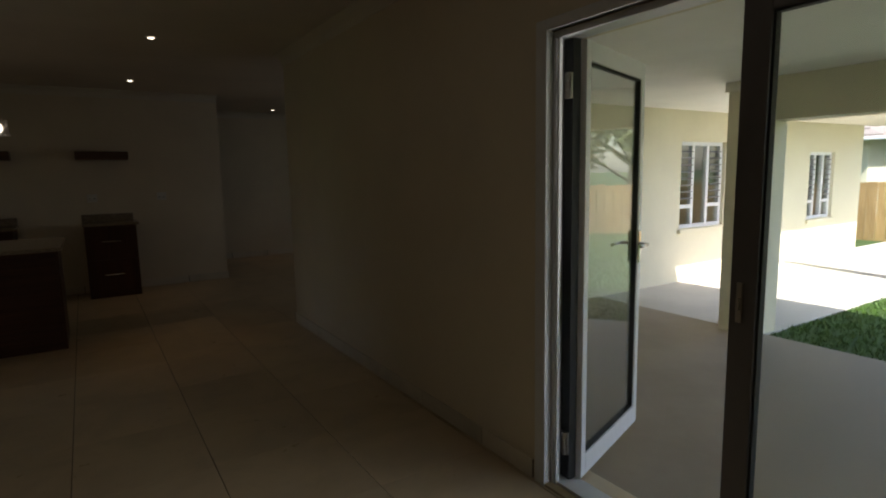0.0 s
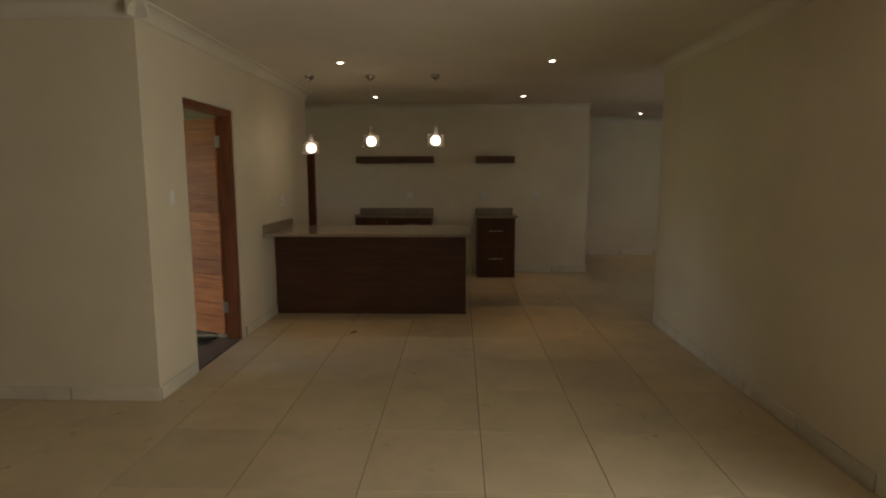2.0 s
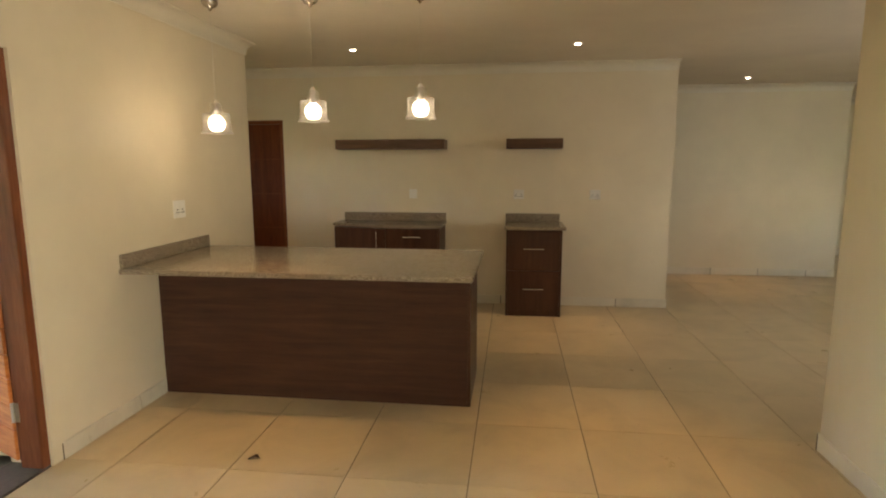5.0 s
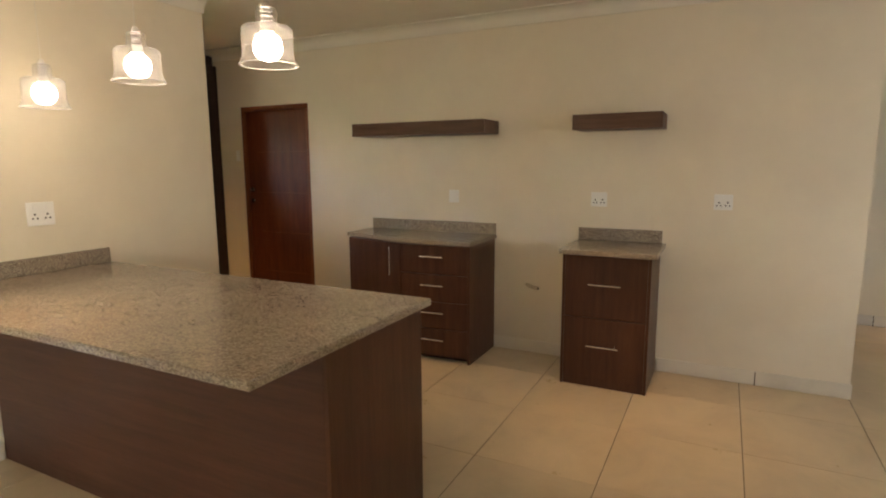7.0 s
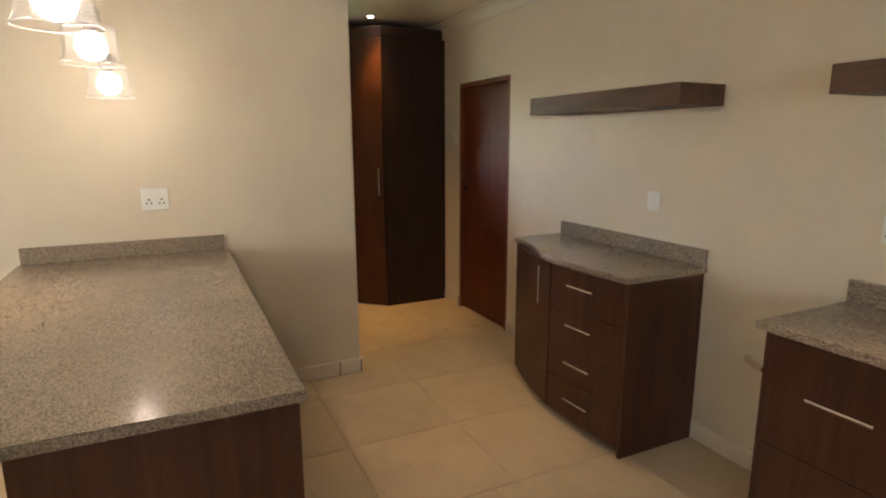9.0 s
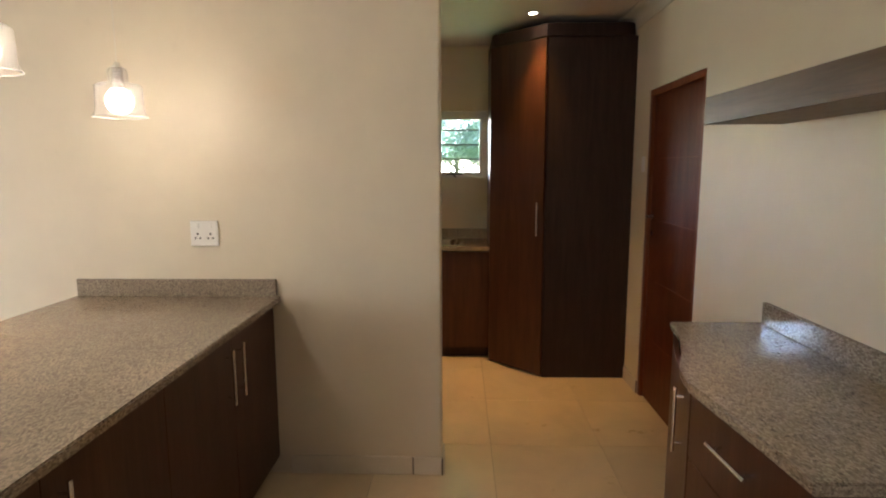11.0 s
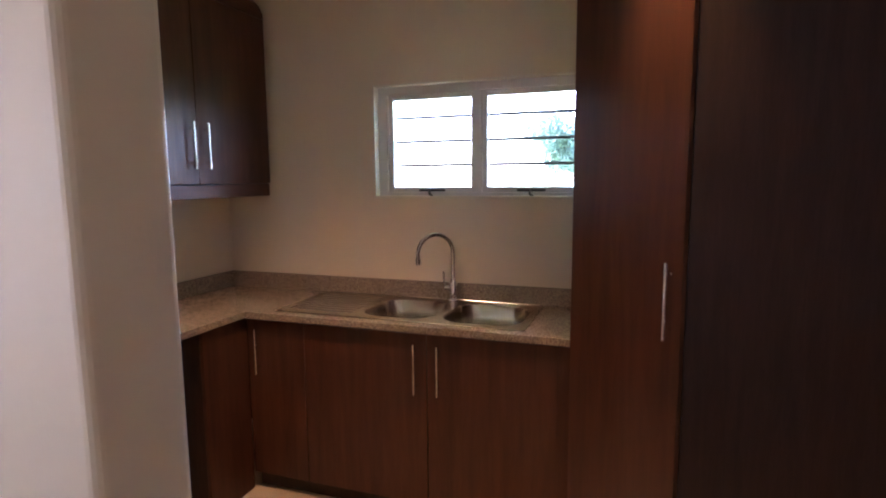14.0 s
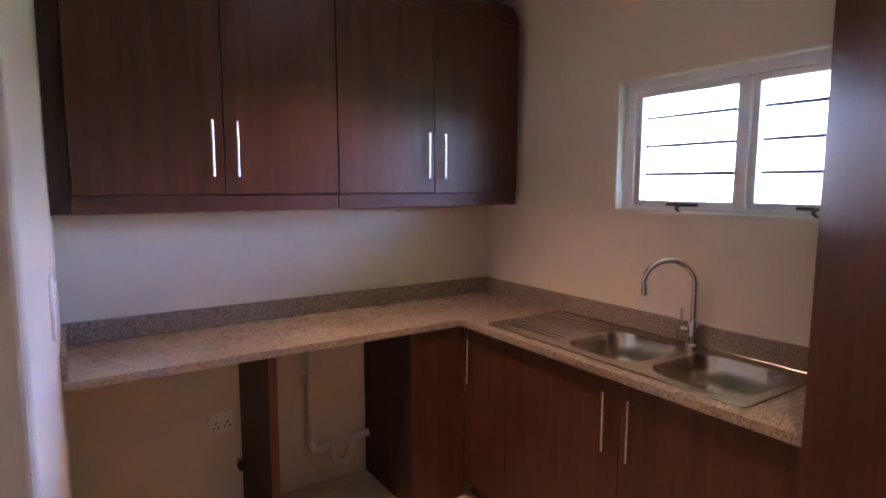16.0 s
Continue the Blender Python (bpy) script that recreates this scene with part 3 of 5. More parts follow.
def glazed_leaf(parent, turn, width, name, mat, s=0.085):
    """A framed pane; s is the width of its stiles."""
    fr = bmesh.new()
    z0, z1, top = 0.03, 1.952, 0.082
    for b in ((0, s, z0, z1), (width - s, width, z0, z1)):
        box(b[0], b[1], -0.022, 0.022, b[2], b[3], 0.004, fr)
    box(s, width - s, -0.022, 0.022, z0, z0 + 0.10, 0.004, fr)
    box(s, width - s, -0.022, 0.022, z1 - top, z1, 0.004, fr)
    fr.transform(turn)
    leaf = part(name, fr, mat, parent)
    seal = bmesh.new()
    for x0, x1, za, zb in ((s, s + 0.008, z0 + 0.1, z1 - top), (width - s - 0.008, width - s, z0 + 0.1, z1 - top),
                           (s + 0.008, width - s - 0.008, z0 + 0.1, z0 + 0.108), (s + 0.008, width - s - 0.008, z1 - top - 0.008, z1 - top)):
        box(x0, x1, -0.014, 0.014, za, zb, 0, seal)
    seal.transform(turn)
    part("seal", seal, M_SEAL, leaf)
    gl = box(s + 0.004, width - s - 0.004, -0.003, 0.003, z0 + 0.104, z1 - top - 0.004)
    gl.transform(turn)
    part("pane", gl, M_GLASS, leaf)
    return leaf


def patio_door():
    d = thing("door_3", (4.0, -4.6, 0.0), "white aluminium glazed double door, one leaf open onto the patio", "patio door")
    d["kind"] = "structure"
    x0, x1 = XR + 0.03, XR + 0.135
    for y0, y1 in ((-3.85, -3.80), (-5.43, -5.38)):
        part("door_jamb", box(x0, x1, y0, y1, 0.012, 1.985, 0.004), M_ALU, d)
    for k in range(2):
        part("jamb_rib", box(x0 - 0.006, x0 + 0.012, -3.862 - 0.02 * k, -3.85 - 0.02 * k, 0.012, 1.957, 0.003), M_ALU, d)
    part("door_head", box(x0, x1, -5.38, -3.85, 1.958, 1.985, 0.004), M_ALU, d)
    part("door_track", box(x0, x1, -5.38, -3.85, 0.012, 0.028, 0.002), M_ALU, d)
    part("rebate", box(x0 + 0.05, x1 - 0.004, -3.905, -3.852, 0.03, 1.956, 0.002), M_SEAL, d)
    # white strip round the opening, proud of the wall
    part("architrave", box(XR - 0.014, XR + 0.029, -3.845, -3.78, 0.0, 2.03, 0.004), M_ALU, d)
    part("architrave", box(XR - 0.014, XR + 0.029, -5.45, -3.845, 1.985, 2.03, 0.004), M_ALU, d)
    hinge = Vector((XR + 0.125, -3.91, 0))
    turn = Matrix.Translation(hinge) @ Matrix.Rotation(radians(OPEN_LEAF), 4, "Z")
    leaf = glazed_leaf(d, turn, 0.74, "leaf", M_ALU, 0.048)
    h = box(0.685, 0.715, -0.03, -0.022, 0.93, 1.10, 0.003)
    tube([(0.70, -0.025, 1.03), (0.70, -0.07, 1.03), (0.685, -0.074, 1.03), (0.58, -0.074, 1.03)], 0.009, 10, h)
    box(0.685, 0.715, 0.022, 0.03, 0.93, 1.10, 0.003, h)
    tube([(0.70, 0.025, 1.03), (0.70, 0.07, 1.03), (0.685, 0.074, 1.03), (0.58, 0.074, 1.03)], 0.009, 10, h)
    h.transform(turn)
    part("door_handle", h, M_CHROME, leaf, "chrome lever handle", 40)
    for z in (0.15, 1.715):
        hb = bmesh.new()
        for k in range(3):
            tube([(4.004, -3.888, z + 0.036 * k), (4.004, -3.888, z + 0.036 * k + 0.033)], 0.011, 10, hb)
        box(4.006, 4.0145, -3.905, -3.862, z, z + 0.105, 0.002, hb)
        part("hinge", hb, M_STEEL, d)
    # fixed leaf of the white door: its backlit shade is put into the grey
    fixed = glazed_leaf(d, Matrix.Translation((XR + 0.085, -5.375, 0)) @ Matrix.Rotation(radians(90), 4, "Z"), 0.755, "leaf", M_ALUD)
    bolt = box(XR + 0.055, XR + 0.063, -4.665, -4.645, 0.93, 1.06, 0.003)
    box(XR + 0.045, XR + 0.055, -4.660, -4.650, 0.97, 1.01, 0.002, bolt)
    part("flush_bolt", bolt, M_STEEL, fixed)


def scullery_window():
    y0, y1, z0, z1 = 0.62, 1.735, 1.42, 2.0
    w = thing("window_1", (XW - 0.1, 1.16, z0), "white two-pane window with dark burglar bars over the sink", "window")
    w["kind"] = "structure"
    xa, xb = XW - 0.105, XW - 0.045
    part("window_frame", box(xa, xb, y0, y0 + 0.062, z0, z1, 0.004), M_ALU, w)
    part("window_frame", box(xa, xb, y1 - 0.05, y1, z0, z1, 0.004), M_ALU, w)
    part("window_frame", box(xa, xb, y0 + 0.05, y1 - 0.05, z0, z0 + 0.03, 0.004), M_ALU, w)
    part("window_frame", box(xa, xb, y0 + 0.05, y1 - 0.05, z1 - 0.05, z1, 0.004), M_ALU, w)
    part("mullion", box(xa, xb + 0.004, 1.16, 1.193, z0 + 0.03, z1 - 0.05, 0.004), M_ALU, w)
    for a, b in ((y0 + 0.062, 1.16), (1.193, y1 - 0.05)):
        sash = bmesh.new()
        s = 0.026
        za, zb = z0 + 0.03, z1 - 0.05
        box(xa + 0.01, xb - 0.012, a, a + s, za, zb, 0.003, sash)
        box(xa + 0.01, xb - 0.012, b - s, b, za, zb, 0.003, sash)
        box(xa + 0.01, xb - 0.012, a + s, b - s, za, za + s, 0.003, sash)
        box(xa + 0.01, xb - 0.012, a + s, b - s, zb - s, zb, 0.003, sash)
        sh = part("sash", sash, M_ALU, w)
        part("pane", box(xa + 0.028, xa + 0.033, a + s, b - s, za + s, zb - s), M_GLASS, sh)
        st = box(xb - 0.012, xb + 0.006, (a + b) / 2 - 0.065, (a + b) / 2 + 0.075, za + 0.004, za + 0.016, 0.003)
        tube([(xb, (a + b) / 2, za + 0.012), (xb + 0.03, (a + b) / 2, za - 0.004), (xb + 0.034, (a + b) / 2 + 0.02, za - 0.02)], 0.006, 8, st)
        part("window_stay", st, M_IRON, sh, "dark casement stay")
    for z in (1.59, 1.715, 1.84):
        part("burglar_bar", tube([(xa - 0.025, y0, z), (xa - 0.025, y1, z)], 0.0085, 8), M_IRON, w)
    part("window_sill", box(XW - 0.045, XW + 0.004, y0, y1, z0 - 0.004, z0 + 0.012, 0.003), M_CORN, w)
    rv = bmesh.new()
    box(XW - 0.05, XW + 0.003, y0 - 0.0, y0 + 0.008, z0 + 0.012, z1, 0.001, rv)
    box(XW - 0.05, XW + 0.003, y0 + 0.008, y1, z1 - 0.008, z1, 0.001, rv)
    part("reveal", rv, M_CORN, w)


def patio_window(name, x0, x1, z0, z1):
    w = thing(name, ((x0 + x1) / 2, YP, z0), "tall white three-light patio window with dark louvre bars", "window", "patio windows")
    w["kind"] = "structure"
    ya, yb = YP + 0.05, YP + 0.11
    xs = [x0, x0 + (x1 - x0) * 0.33, x0 + (x1 - x0) * 0.66, x1]
    zt = z0 + 0.30
    part("window_frame", box(x0, x1, ya, yb, z1 - 0.05, z1, 0.004), M_ALU, w)
    part("window_frame", box(x0, x1, ya, yb, z0, z0 + 0.05, 0.004), M_ALU, w)
    for i, x in enumerate(xs):
        part("mullion", box(x - 0.028 + (0.028 if i == 0 else 0) - (0.028 if i == 3 else 0), x + 0.028 + (0.028 if i == 0 else 0) - (0.028 if i == 3 else 0), ya, yb, z0 + 0.05, z1 - 0.05, 0.004), M_ALU, w)
    for i in range(3):
        a, b = xs[i] + 0.03 + (0.026 if i == 0 else 0), xs[i + 1] - 0.03 - (0.026 if i == 2 else 0)
        part("pane", box(a, b, ya + 0.03, ya + 0.035, z0 + 0.05, z1 - 0.05), M_GLASS, w)
        if i != 1:
            part("transom", box(a, b, ya, yb - 0.005, zt - 0.025, zt + 0.025, 0.003), M_ALU, w)
            for k in range(8):
                z = zt + 0.1 + k * (z1 - zt - 0.15) / 8
                part("burglar_bar", box(a, b, ya - 0.016, ya - 0.003, z, z + 0.02), M_ALUD, w)
    part("window_sill", box(x0 - 0.04, x1 + 0.04, YP - 0.05, YP + 0.055, z0 - 0.06, z0 - 0.004, 0.006), M_OUT, w)


front_door()
inner_door()
patio_door()
scullery_window()
patio_window("window_2", *WIN2)
patio_window("window_3", *WIN3)
# added window, never in view: the opening for the dining fill lamp
patio_window("window_unseen", *WIN_UNSEEN)


# ---------------------------------------------------------------- kitchen
TOP0, TOP1 = 0.872, 0.902


def peninsula():
    c = thing("peninsula_cabinet", (1.03, 0.28, 0.0), "long dark-brown wood-veneer peninsula cabinet against the wall", "kitchen cabinet")
    part("front_panel", box(0.016, 2.036, 0.0, 0.016, 0.0, TOP0, 0.0015), M_VENH, c, "panel with level grain")
    part("end_panel", box(2.036, 2.054, 0.0, 0.62, 0.0, TOP0, 0.0015), M_VEN, c)
    part("carcass", box(0.02, 2.034, 0.018, 0.578, 0.09, TOP0 - 0.004), M_CARC, c)
    part("plinth", box(0.02, 2.034, 0.52, 0.535, 0.0, 0.09, 0.001), M_CARC, c)
    w = 2.01 / 4
    for i in range(4):
        x0 = 0.022 + w * i
        d = part("door", box(x0 + 0.0015, x0 + w - 0.0015, 0.580, 0.598, 0.095, TOP0 - 0.01, 0.002), M_VEN, c)
        hx = x0 + (w - 0.05 if i % 2 == 0 else 0.05)
        part("handle", bar_handle((hx, 0.598, 0.60), (hx, 0.598, 0.82), (0, 1, 0)), M_BAR, d, "brushed steel bar handle", 40)
    t = thing("peninsula_worktop", (1.03, 0.1, TOP0), "thick speckled brown-grey granite worktop with a wide overhang", "worktop")
    part("slab", prism([(XL + 0.001, -0.36), (2.092, -0.36), (2.098, 0.632), (XL + 0.001, 0.632)], TOP0, TOP1, 0.004), M_GRAN, t)
    part("upstand", box(XL + 0.001, XL + 0.021, -0.345, 0.618, TOP1 + 0.0005, 0.986, 0.003), M_GRAN, t, "granite upstand against the wall")


def floating_shelf(x0, x1, label):
    s = thing("floating_shelf", ((x0 + x1) / 2, YB, 1.660), label, "wall shelf", "kitchen shelves")
    part("box", box(x0 + 0.001, x1 - 0.001, 2.405, YB - 0.001, 1.661, 1.757, 0.002), M_SHELF, s)
    part("edge_strip", box(x0, x1, 2.395, 2.405, 1.660, 1.758, 0.0015), M_SHELF, s)


def bowed_unit():
    c = thing("drawer_cabinet", (1.02, 2.44, 0.0), "dark-brown base cabinet with bowed front, door and four drawers", "kitchen cabinet", "kitchen base units")
    body = [(0.452, 2.677), (0.452, 2.35), (0.75, 2.26), (1.03, 2.185), (1.30, 2.205), (1.558, 2.22), (1.558, 2.677)]
    part("carcass", prism(body, 0.06, TOP0 - 0.002), M_CARC, c)
    part("side_panel", box(1.559, 1.576, 2.195, 2.677, 0.0, TOP0, 0.0015), M_VEN, c)
    part("plinth", prism([(0.46, 2.66), (0.46, 2.4), (1.03, 2.235), (1.555, 2.26), (1.555, 2.66)], 0.0, 0.06), M_CARC, c)

    def front(x0, y0, x1, y1, bow, z0, z1, n=7):
        own, a, b = bmesh.new(), Vector((x0, y0, 0)), Vector((x1, y1, 0))
        d = (b - a).normalized()
        out = Vector((d.y, -d.x, 0))
        outer = [a.lerp(b, k / n) + out * (bow * math.sin(math.pi * k / n) + 0.019) for k in range(n + 1)]
        inner = [a.lerp(b, k / n) + out * (bow * math.sin(math.pi * k / n) + 0.001) for k in range(n + 1)]
        prism([(p.x, p.y) for p in outer] + [(p.x, p.y) for p in reversed(inner)], z0, z1, 0.0015, own)
        mid = a.lerp(b, 0.5) + out * (bow + 0.019)
        return own, mid, d, out
    bm, mid, d, out = front(0.452, 2.35, 1.028, 2.185, 0.018, 0.045, TOP0 - 0.008)
    door = part("door", bm, M_VEN, c, "", 30)
    hp = Vector((0.452, 2.35, 0)).lerp(Vector((1.028, 2.185, 0)), 0.86) + out * 0.024
    part("handle", bar_handle((hp.x, hp.y, 0.62), (hp.x, hp.y, 0.83), out), M_BAR, door, "brushed steel bar handle", 40)
    zs = [0.045, 0.247, 0.449, 0.652, TOP0 - 0.006]
    for z0, z1 in zip(zs, zs[1:]):
        bm, mid, d, out = front(1.032, 2.185, 1.557, 2.215, 0.012, z0 + 0.0015, z1 - 0.0015)
        dr = part("drawer_front", bm, M_VEN, c, "", 30)
        z = z0 + (z1 - z0) * 0.62
        part("handle", bar_handle(mid - d * 0.09 + Vector((0, 0, z)), mid + d * 0.09 + Vector((0, 0, z)), out, 0.028), M_BAR, dr, "brushed steel bar handle", 40)
    t = thing("cabinet_worktop", (1.02, 2.44, TOP0), "small granite worktop with a curved front edge", "worktop", "kitchen worktops")
    edge = [(0.435, YB), (0.435, 2.32), (0.60, 2.295), (0.80, 2.225), (0.95, 2.16), (1.08, 2.135), (1.25, 2.148), (1.42, 2.162), (1.592, 2.17), (1.592, YB)]
    part("slab", prism(edge, TOP0, TOP1, 0.004), M_GRAN, t)
    part("upstand", box(0.462, 1.585, YB - 0.02, YB, TOP1 + 0.0005, 0.988, 0.003), M_GRAN, t, "granite upstand against the wall")


def narrow_unit():
    c = thing("drawer_cabinet", (2.50, 2.4, 0.0), "narrow dark-brown veneered base cabinet with two deep drawers", "kitchen cabinet", "kitchen base units")
    part("carcass", box(2.257, 2.766, 2.203, YB - 0.003, 0.0, TOP0 - 0.002), M_CARC, c)
    part("side_panel", box(2.766, 2.784, 2.183, YB - 0.003, 0.0, TOP0, 0.0015), M_VEN, c)
    part("side_panel", box(2.240, 2.257, 2.183, YB - 0.003, 0.0, TOP0, 0.0015), M_VEN, c)
    part("plinth", box(2.259, 2.765, 2.191, 2.201, 0.0, 0.06, 0.001), M_VEN, c)
    for z0, z1 in ((0.062, 0.46), (0.463, TOP0 - 0.008)):
        d = part("drawer_front", box(2.259, 2.765, 2.183, 2.201, z0, z1, 0.002), M_VEN, c)
        z = z0 + (z1 - z0) * 0.55
        part("handle", bar_handle((2.41, 2.183, z), (2.61, 2.183, z), (0, -1, 0), 0.028), M_BAR, d, "brushed steel bar handle", 40)
    t = thing("cabinet_worktop", (2.53, 2.4, TOP0), "small rectangular granite worktop with an upstand", "worktop", "kitchen worktops")
    part("slab", box(2.224, 2.815, 2.142, YB, TOP0, TOP1, 0.004), M_GRAN, t)
    part("upstand", box(2.226, 2.790, YB - 0.02, YB, TOP1 + 0.0005, 0.988, 0.003), M_GRAN, t, "granite upstand against the wall")


def socket(m, w, h, holes, label, switches=2):
    """A wall plate lying in x and z, facing -y, at the pose m."""
    s = thing("power_socket" if holes else "blank_plate", m.translation, label, "socket" if holes else "wall plate", "wall plates")
    p = box(-w / 2, w / 2, -0.010, 0, -h / 2, h / 2, 0.004)
    p.transform(m)
    pl = part("plate", p, M_PLATE, s)
    if not holes:
        q = box(-w * 0.16, w * 0.16, -0.013, -0.0105, -h * 0.16, h * 0.16, 0.003)
        q.transform(m)
        part("boss", q, M_PLATE, s)
    for i in range(holes):
        cx = (i - (holes - 1) / 2) * w * 0.46
        for dx, dz, r in ((0, 0.010, 0.0055), (-0.011, -0.010, 0.0048), (0.011, -0.010, 0.0048)):
            q = lathe([(r, 0), (r, 0.0012)], n=10)
            q.transform(m @ Matrix.Translation((cx + dx, -0.010, -0.012 + dz)) @ Matrix.Rotation(radians(90), 4, "X"))
            part("pin_hole", q, M_HOLE, pl)
    for i in range(switches):
        cx = (i - (switches - 1) / 2) * w * 0.46
        q = box(cx - 0.008, cx + 0.008, -0.0145, -0.0105, h * 0.22, h * 0.40, 0.002)
        q.transform(m)
        part("rocker", q, M_PLATE, pl)


def pendant(x, y, low=0.0):
    p = thing("pendant_lamp", (x, y, H), "glass-shaded pendant lamp with a lit bulb on a thin cord", "pendant lamp", "pendants over the peninsula")
    part("ceiling_rose", lathe([(0.052, H), (0.052, H - 0.006), (0.048, H - 0.022), (0.036, H - 0.038), (0.014, H - 0.046), (0.007, H - 0.062)], (x, y, 0), 28), M_ROSE, p, "domed chrome ceiling rose", 50)
    part("cord", tube([(x, y, H - 0.06), (x, y, 1.96 - low)], 0.0015, 8), M_PVC, p)
    hold = [(0.004, 1.975), (0.010, 1.972), (0.013, 1.960)]
    for k in range(4):
        hold += [(0.021, 1.958 - 0.014 * k), (0.021, 1.952 - 0.014 * k), (0.016, 1.950 - 0.014 * k)]
    hold += [(0.022, 1.900), (0.024, 1.893), (0.024, 1.872), (0.012, 1.866)]
    part("lamp_holder", lathe(hold, (x, y, -low), 20), M_CHROME, p, "ribbed chrome lamp holder", 40)
    out = [(0.022, 1.952), (0.033, 1.949), (0.037, 1.938), (0.037, 1.902), (0.044, 1.894), (0.076, 1.890), (0.085, 1.880), (0.0855, 1.84), (0.0865, 1.79), (0.096, 1.770), (0.098, 1.766)]
    inn = [(r - 0.003, z - 0.002) for r, z in reversed(out)]
    sh = part("shade", lathe(out + inn, (x, y, -low), 40, cap=False), M_SHADEG, p, "clear flared glass shade", 60)
    ring = [(x + 0.0965 * math.cos(2 * math.pi * k / 40), y + 0.0965 * math.sin(2 * math.pi * k / 40), 1.765 - low) for k in range(41)]
    part("rim", tube(ring, 0.0017, 6), M_RIMG, sh, "", 60)
    n = 14
    prof = [(0.0005 + 0.048 * math.sin(math.pi * (k + 0.15) / n) ** 0.85, 1.825 - 0.047 * math.cos(math.pi * (k + 0.15) / n)) for k in range(n + 1) if k < n]
    part("bulb", lathe(prof, (x, y, -low), 24), M_BULB, p, "frosted white glowing bulb", 60)
    return p


def downlight(x, y, z=H, reach=1.0, warm=(1.0, 0.60, 0.27), wide=54):
    d = thing("downlight", (x, y, z), "small round recessed downlight, lit warm white", "downlight", "ceiling downlights")
    part("trim_ring", lathe([(0.025, z - 0.0015), (0.025, z - 0.006), (0.043, z - 0.004), (0.045, z - 0.0006)], (x, y, 0), 28), M_ALU, d, "", 40)
    part("lamp_face", lathe([(0.024, z - 0.006), (0.024, z - 0.0075)], (x, y, 0), 24), M_LED, d)
    lamp = bpy.data.lights.new("downlight_beam", "SPOT")
    lamp.energy, lamp.color, lamp.spot_size, lamp.spot_blend, lamp.shadow_soft_size = SPOT_WATTS * reach, warm, radians(wide), 1.0, 0.03
    lo = new("downlight_beam", lamp)
    lo.matrix_world = Matrix.Translation((x, y, z - 0.012))


peninsula()
floating_shelf(0.462, 1.600, "long thick brown wooden floating shelf on the wall")
floating_shelf(2.224, 2.782, "short thick brown wooden floating shelf on the wall")
bowed_unit()
narrow_unit()
pendant(0.398, 0.158, 0.057)
pendant(1.044, 0.162, -0.012)
pendant(1.728, 0.158, -0.020)
for lx, ly in ((0.874, -0.52), (0.859, 1.75), (2.825, 1.745), (2.83, -0.53), (5.06, 3.98)):
    downlight(lx, ly, H, 0.65 if ly > 1.5 else 1.0)
downlight(-1.262, 1.97, H, 1.0, (1.0, 0.53, 0.13), 62)
downlight(-1.13, 0.60, H, 1.2, (1.0, 0.56, 0.22), 104)
FACE_X = Matrix.Rotation(radians(90), 4, "Z")
socket(Matrix.Translation((XL, 0.285, 1.205)) @ FACE_X, 0.132, 0.12, 2, "white double power socket above the peninsula upstand")
socket(Matrix.Translation((1.228, YB, 1.19)), 0.085, 0.10, 0, "white blank wall plate above the bowed cabinet", 0)
socket(Matrix.Translation((2.36, YB, 1.19)), 0.11, 0.10, 2, "white double power socket above the narrow cabinet")
socket(Matrix.Translation((3.145, YB, 1.19)), 0.11, 0.10, 2, "white double power socket on the bare kitchen wall")
socket(Matrix.Translation((XL, -2.08, 1.33)) @ FACE_X, 0.055, 0.10, 0, "narrow white light switch beside the front door", 1)
socket(Matrix.Translation((-1.085, YB, 1.53)), 0.05, 0.10, 0, "narrow white light switch beside the inner door", 1)


def stove_stub():
    s = thing("conduit_stub", (1.885, YB, 0.52), "short stub of brown cable conduit in the wall", "conduit")
    bm = tube([(1.84, YB - 0.002, 0.528), (1.86, YB - 0.02, 0.525), (1.90, YB - 0.028, 0.516), (1.935, YB - 0.03, 0.512)], 0.014, 10)
    part("sleeve", bm, plain("tan_conduit", (0.56, 0.47, 0.34), 0.6), s)
    part("cap", tube([(1.935, YB - 0.03, 0.512), (1.942, YB - 0.03, 0.511)], 0.009, 8), M_HOLE, s)


def dry_leaf(x, y):
    bm = bmesh.new()
    n = 9
    for i in range(n):
        t = i / (n - 1)
        w = 0.014 * math.sin(math.pi * min(1, t * 1.05)) + 0.001
        p = Vector((x - 0.03 + 0.06 * t, y + 0.012 * math.sin(3 * t), 0.004 + 0.016 * math.sin(2.6 * t) * t))
        for s in (-1, 0, 1):
            bm.verts.new(p + Vector((0, s * w, abs(s) * 0.008)))
    bm.verts.ensure_lookup_table()
    for i in range(n - 1):
        for s in range(2):
            a = i * 3 + s
            bm.faces.new((bm.verts[a], bm.verts[a + 1], bm.verts[a + 4], bm.verts[a + 3]))
    bmesh.ops.solidify(bm, geom=list(bm.faces), thickness=0.0015)
    low = min(v.co.z for v in bm.verts)
    for v in bm.verts:
        v.co.z -= low - 0.0005
    ob = new("dry_leaf", mesh_of("dry_leaf", bm, M_DRY))
    tagged(ob, "small curled dry brown leaf lying on the floor tiles", "leaf")


stove_stub()
dry_leaf(0.99, -0.765)


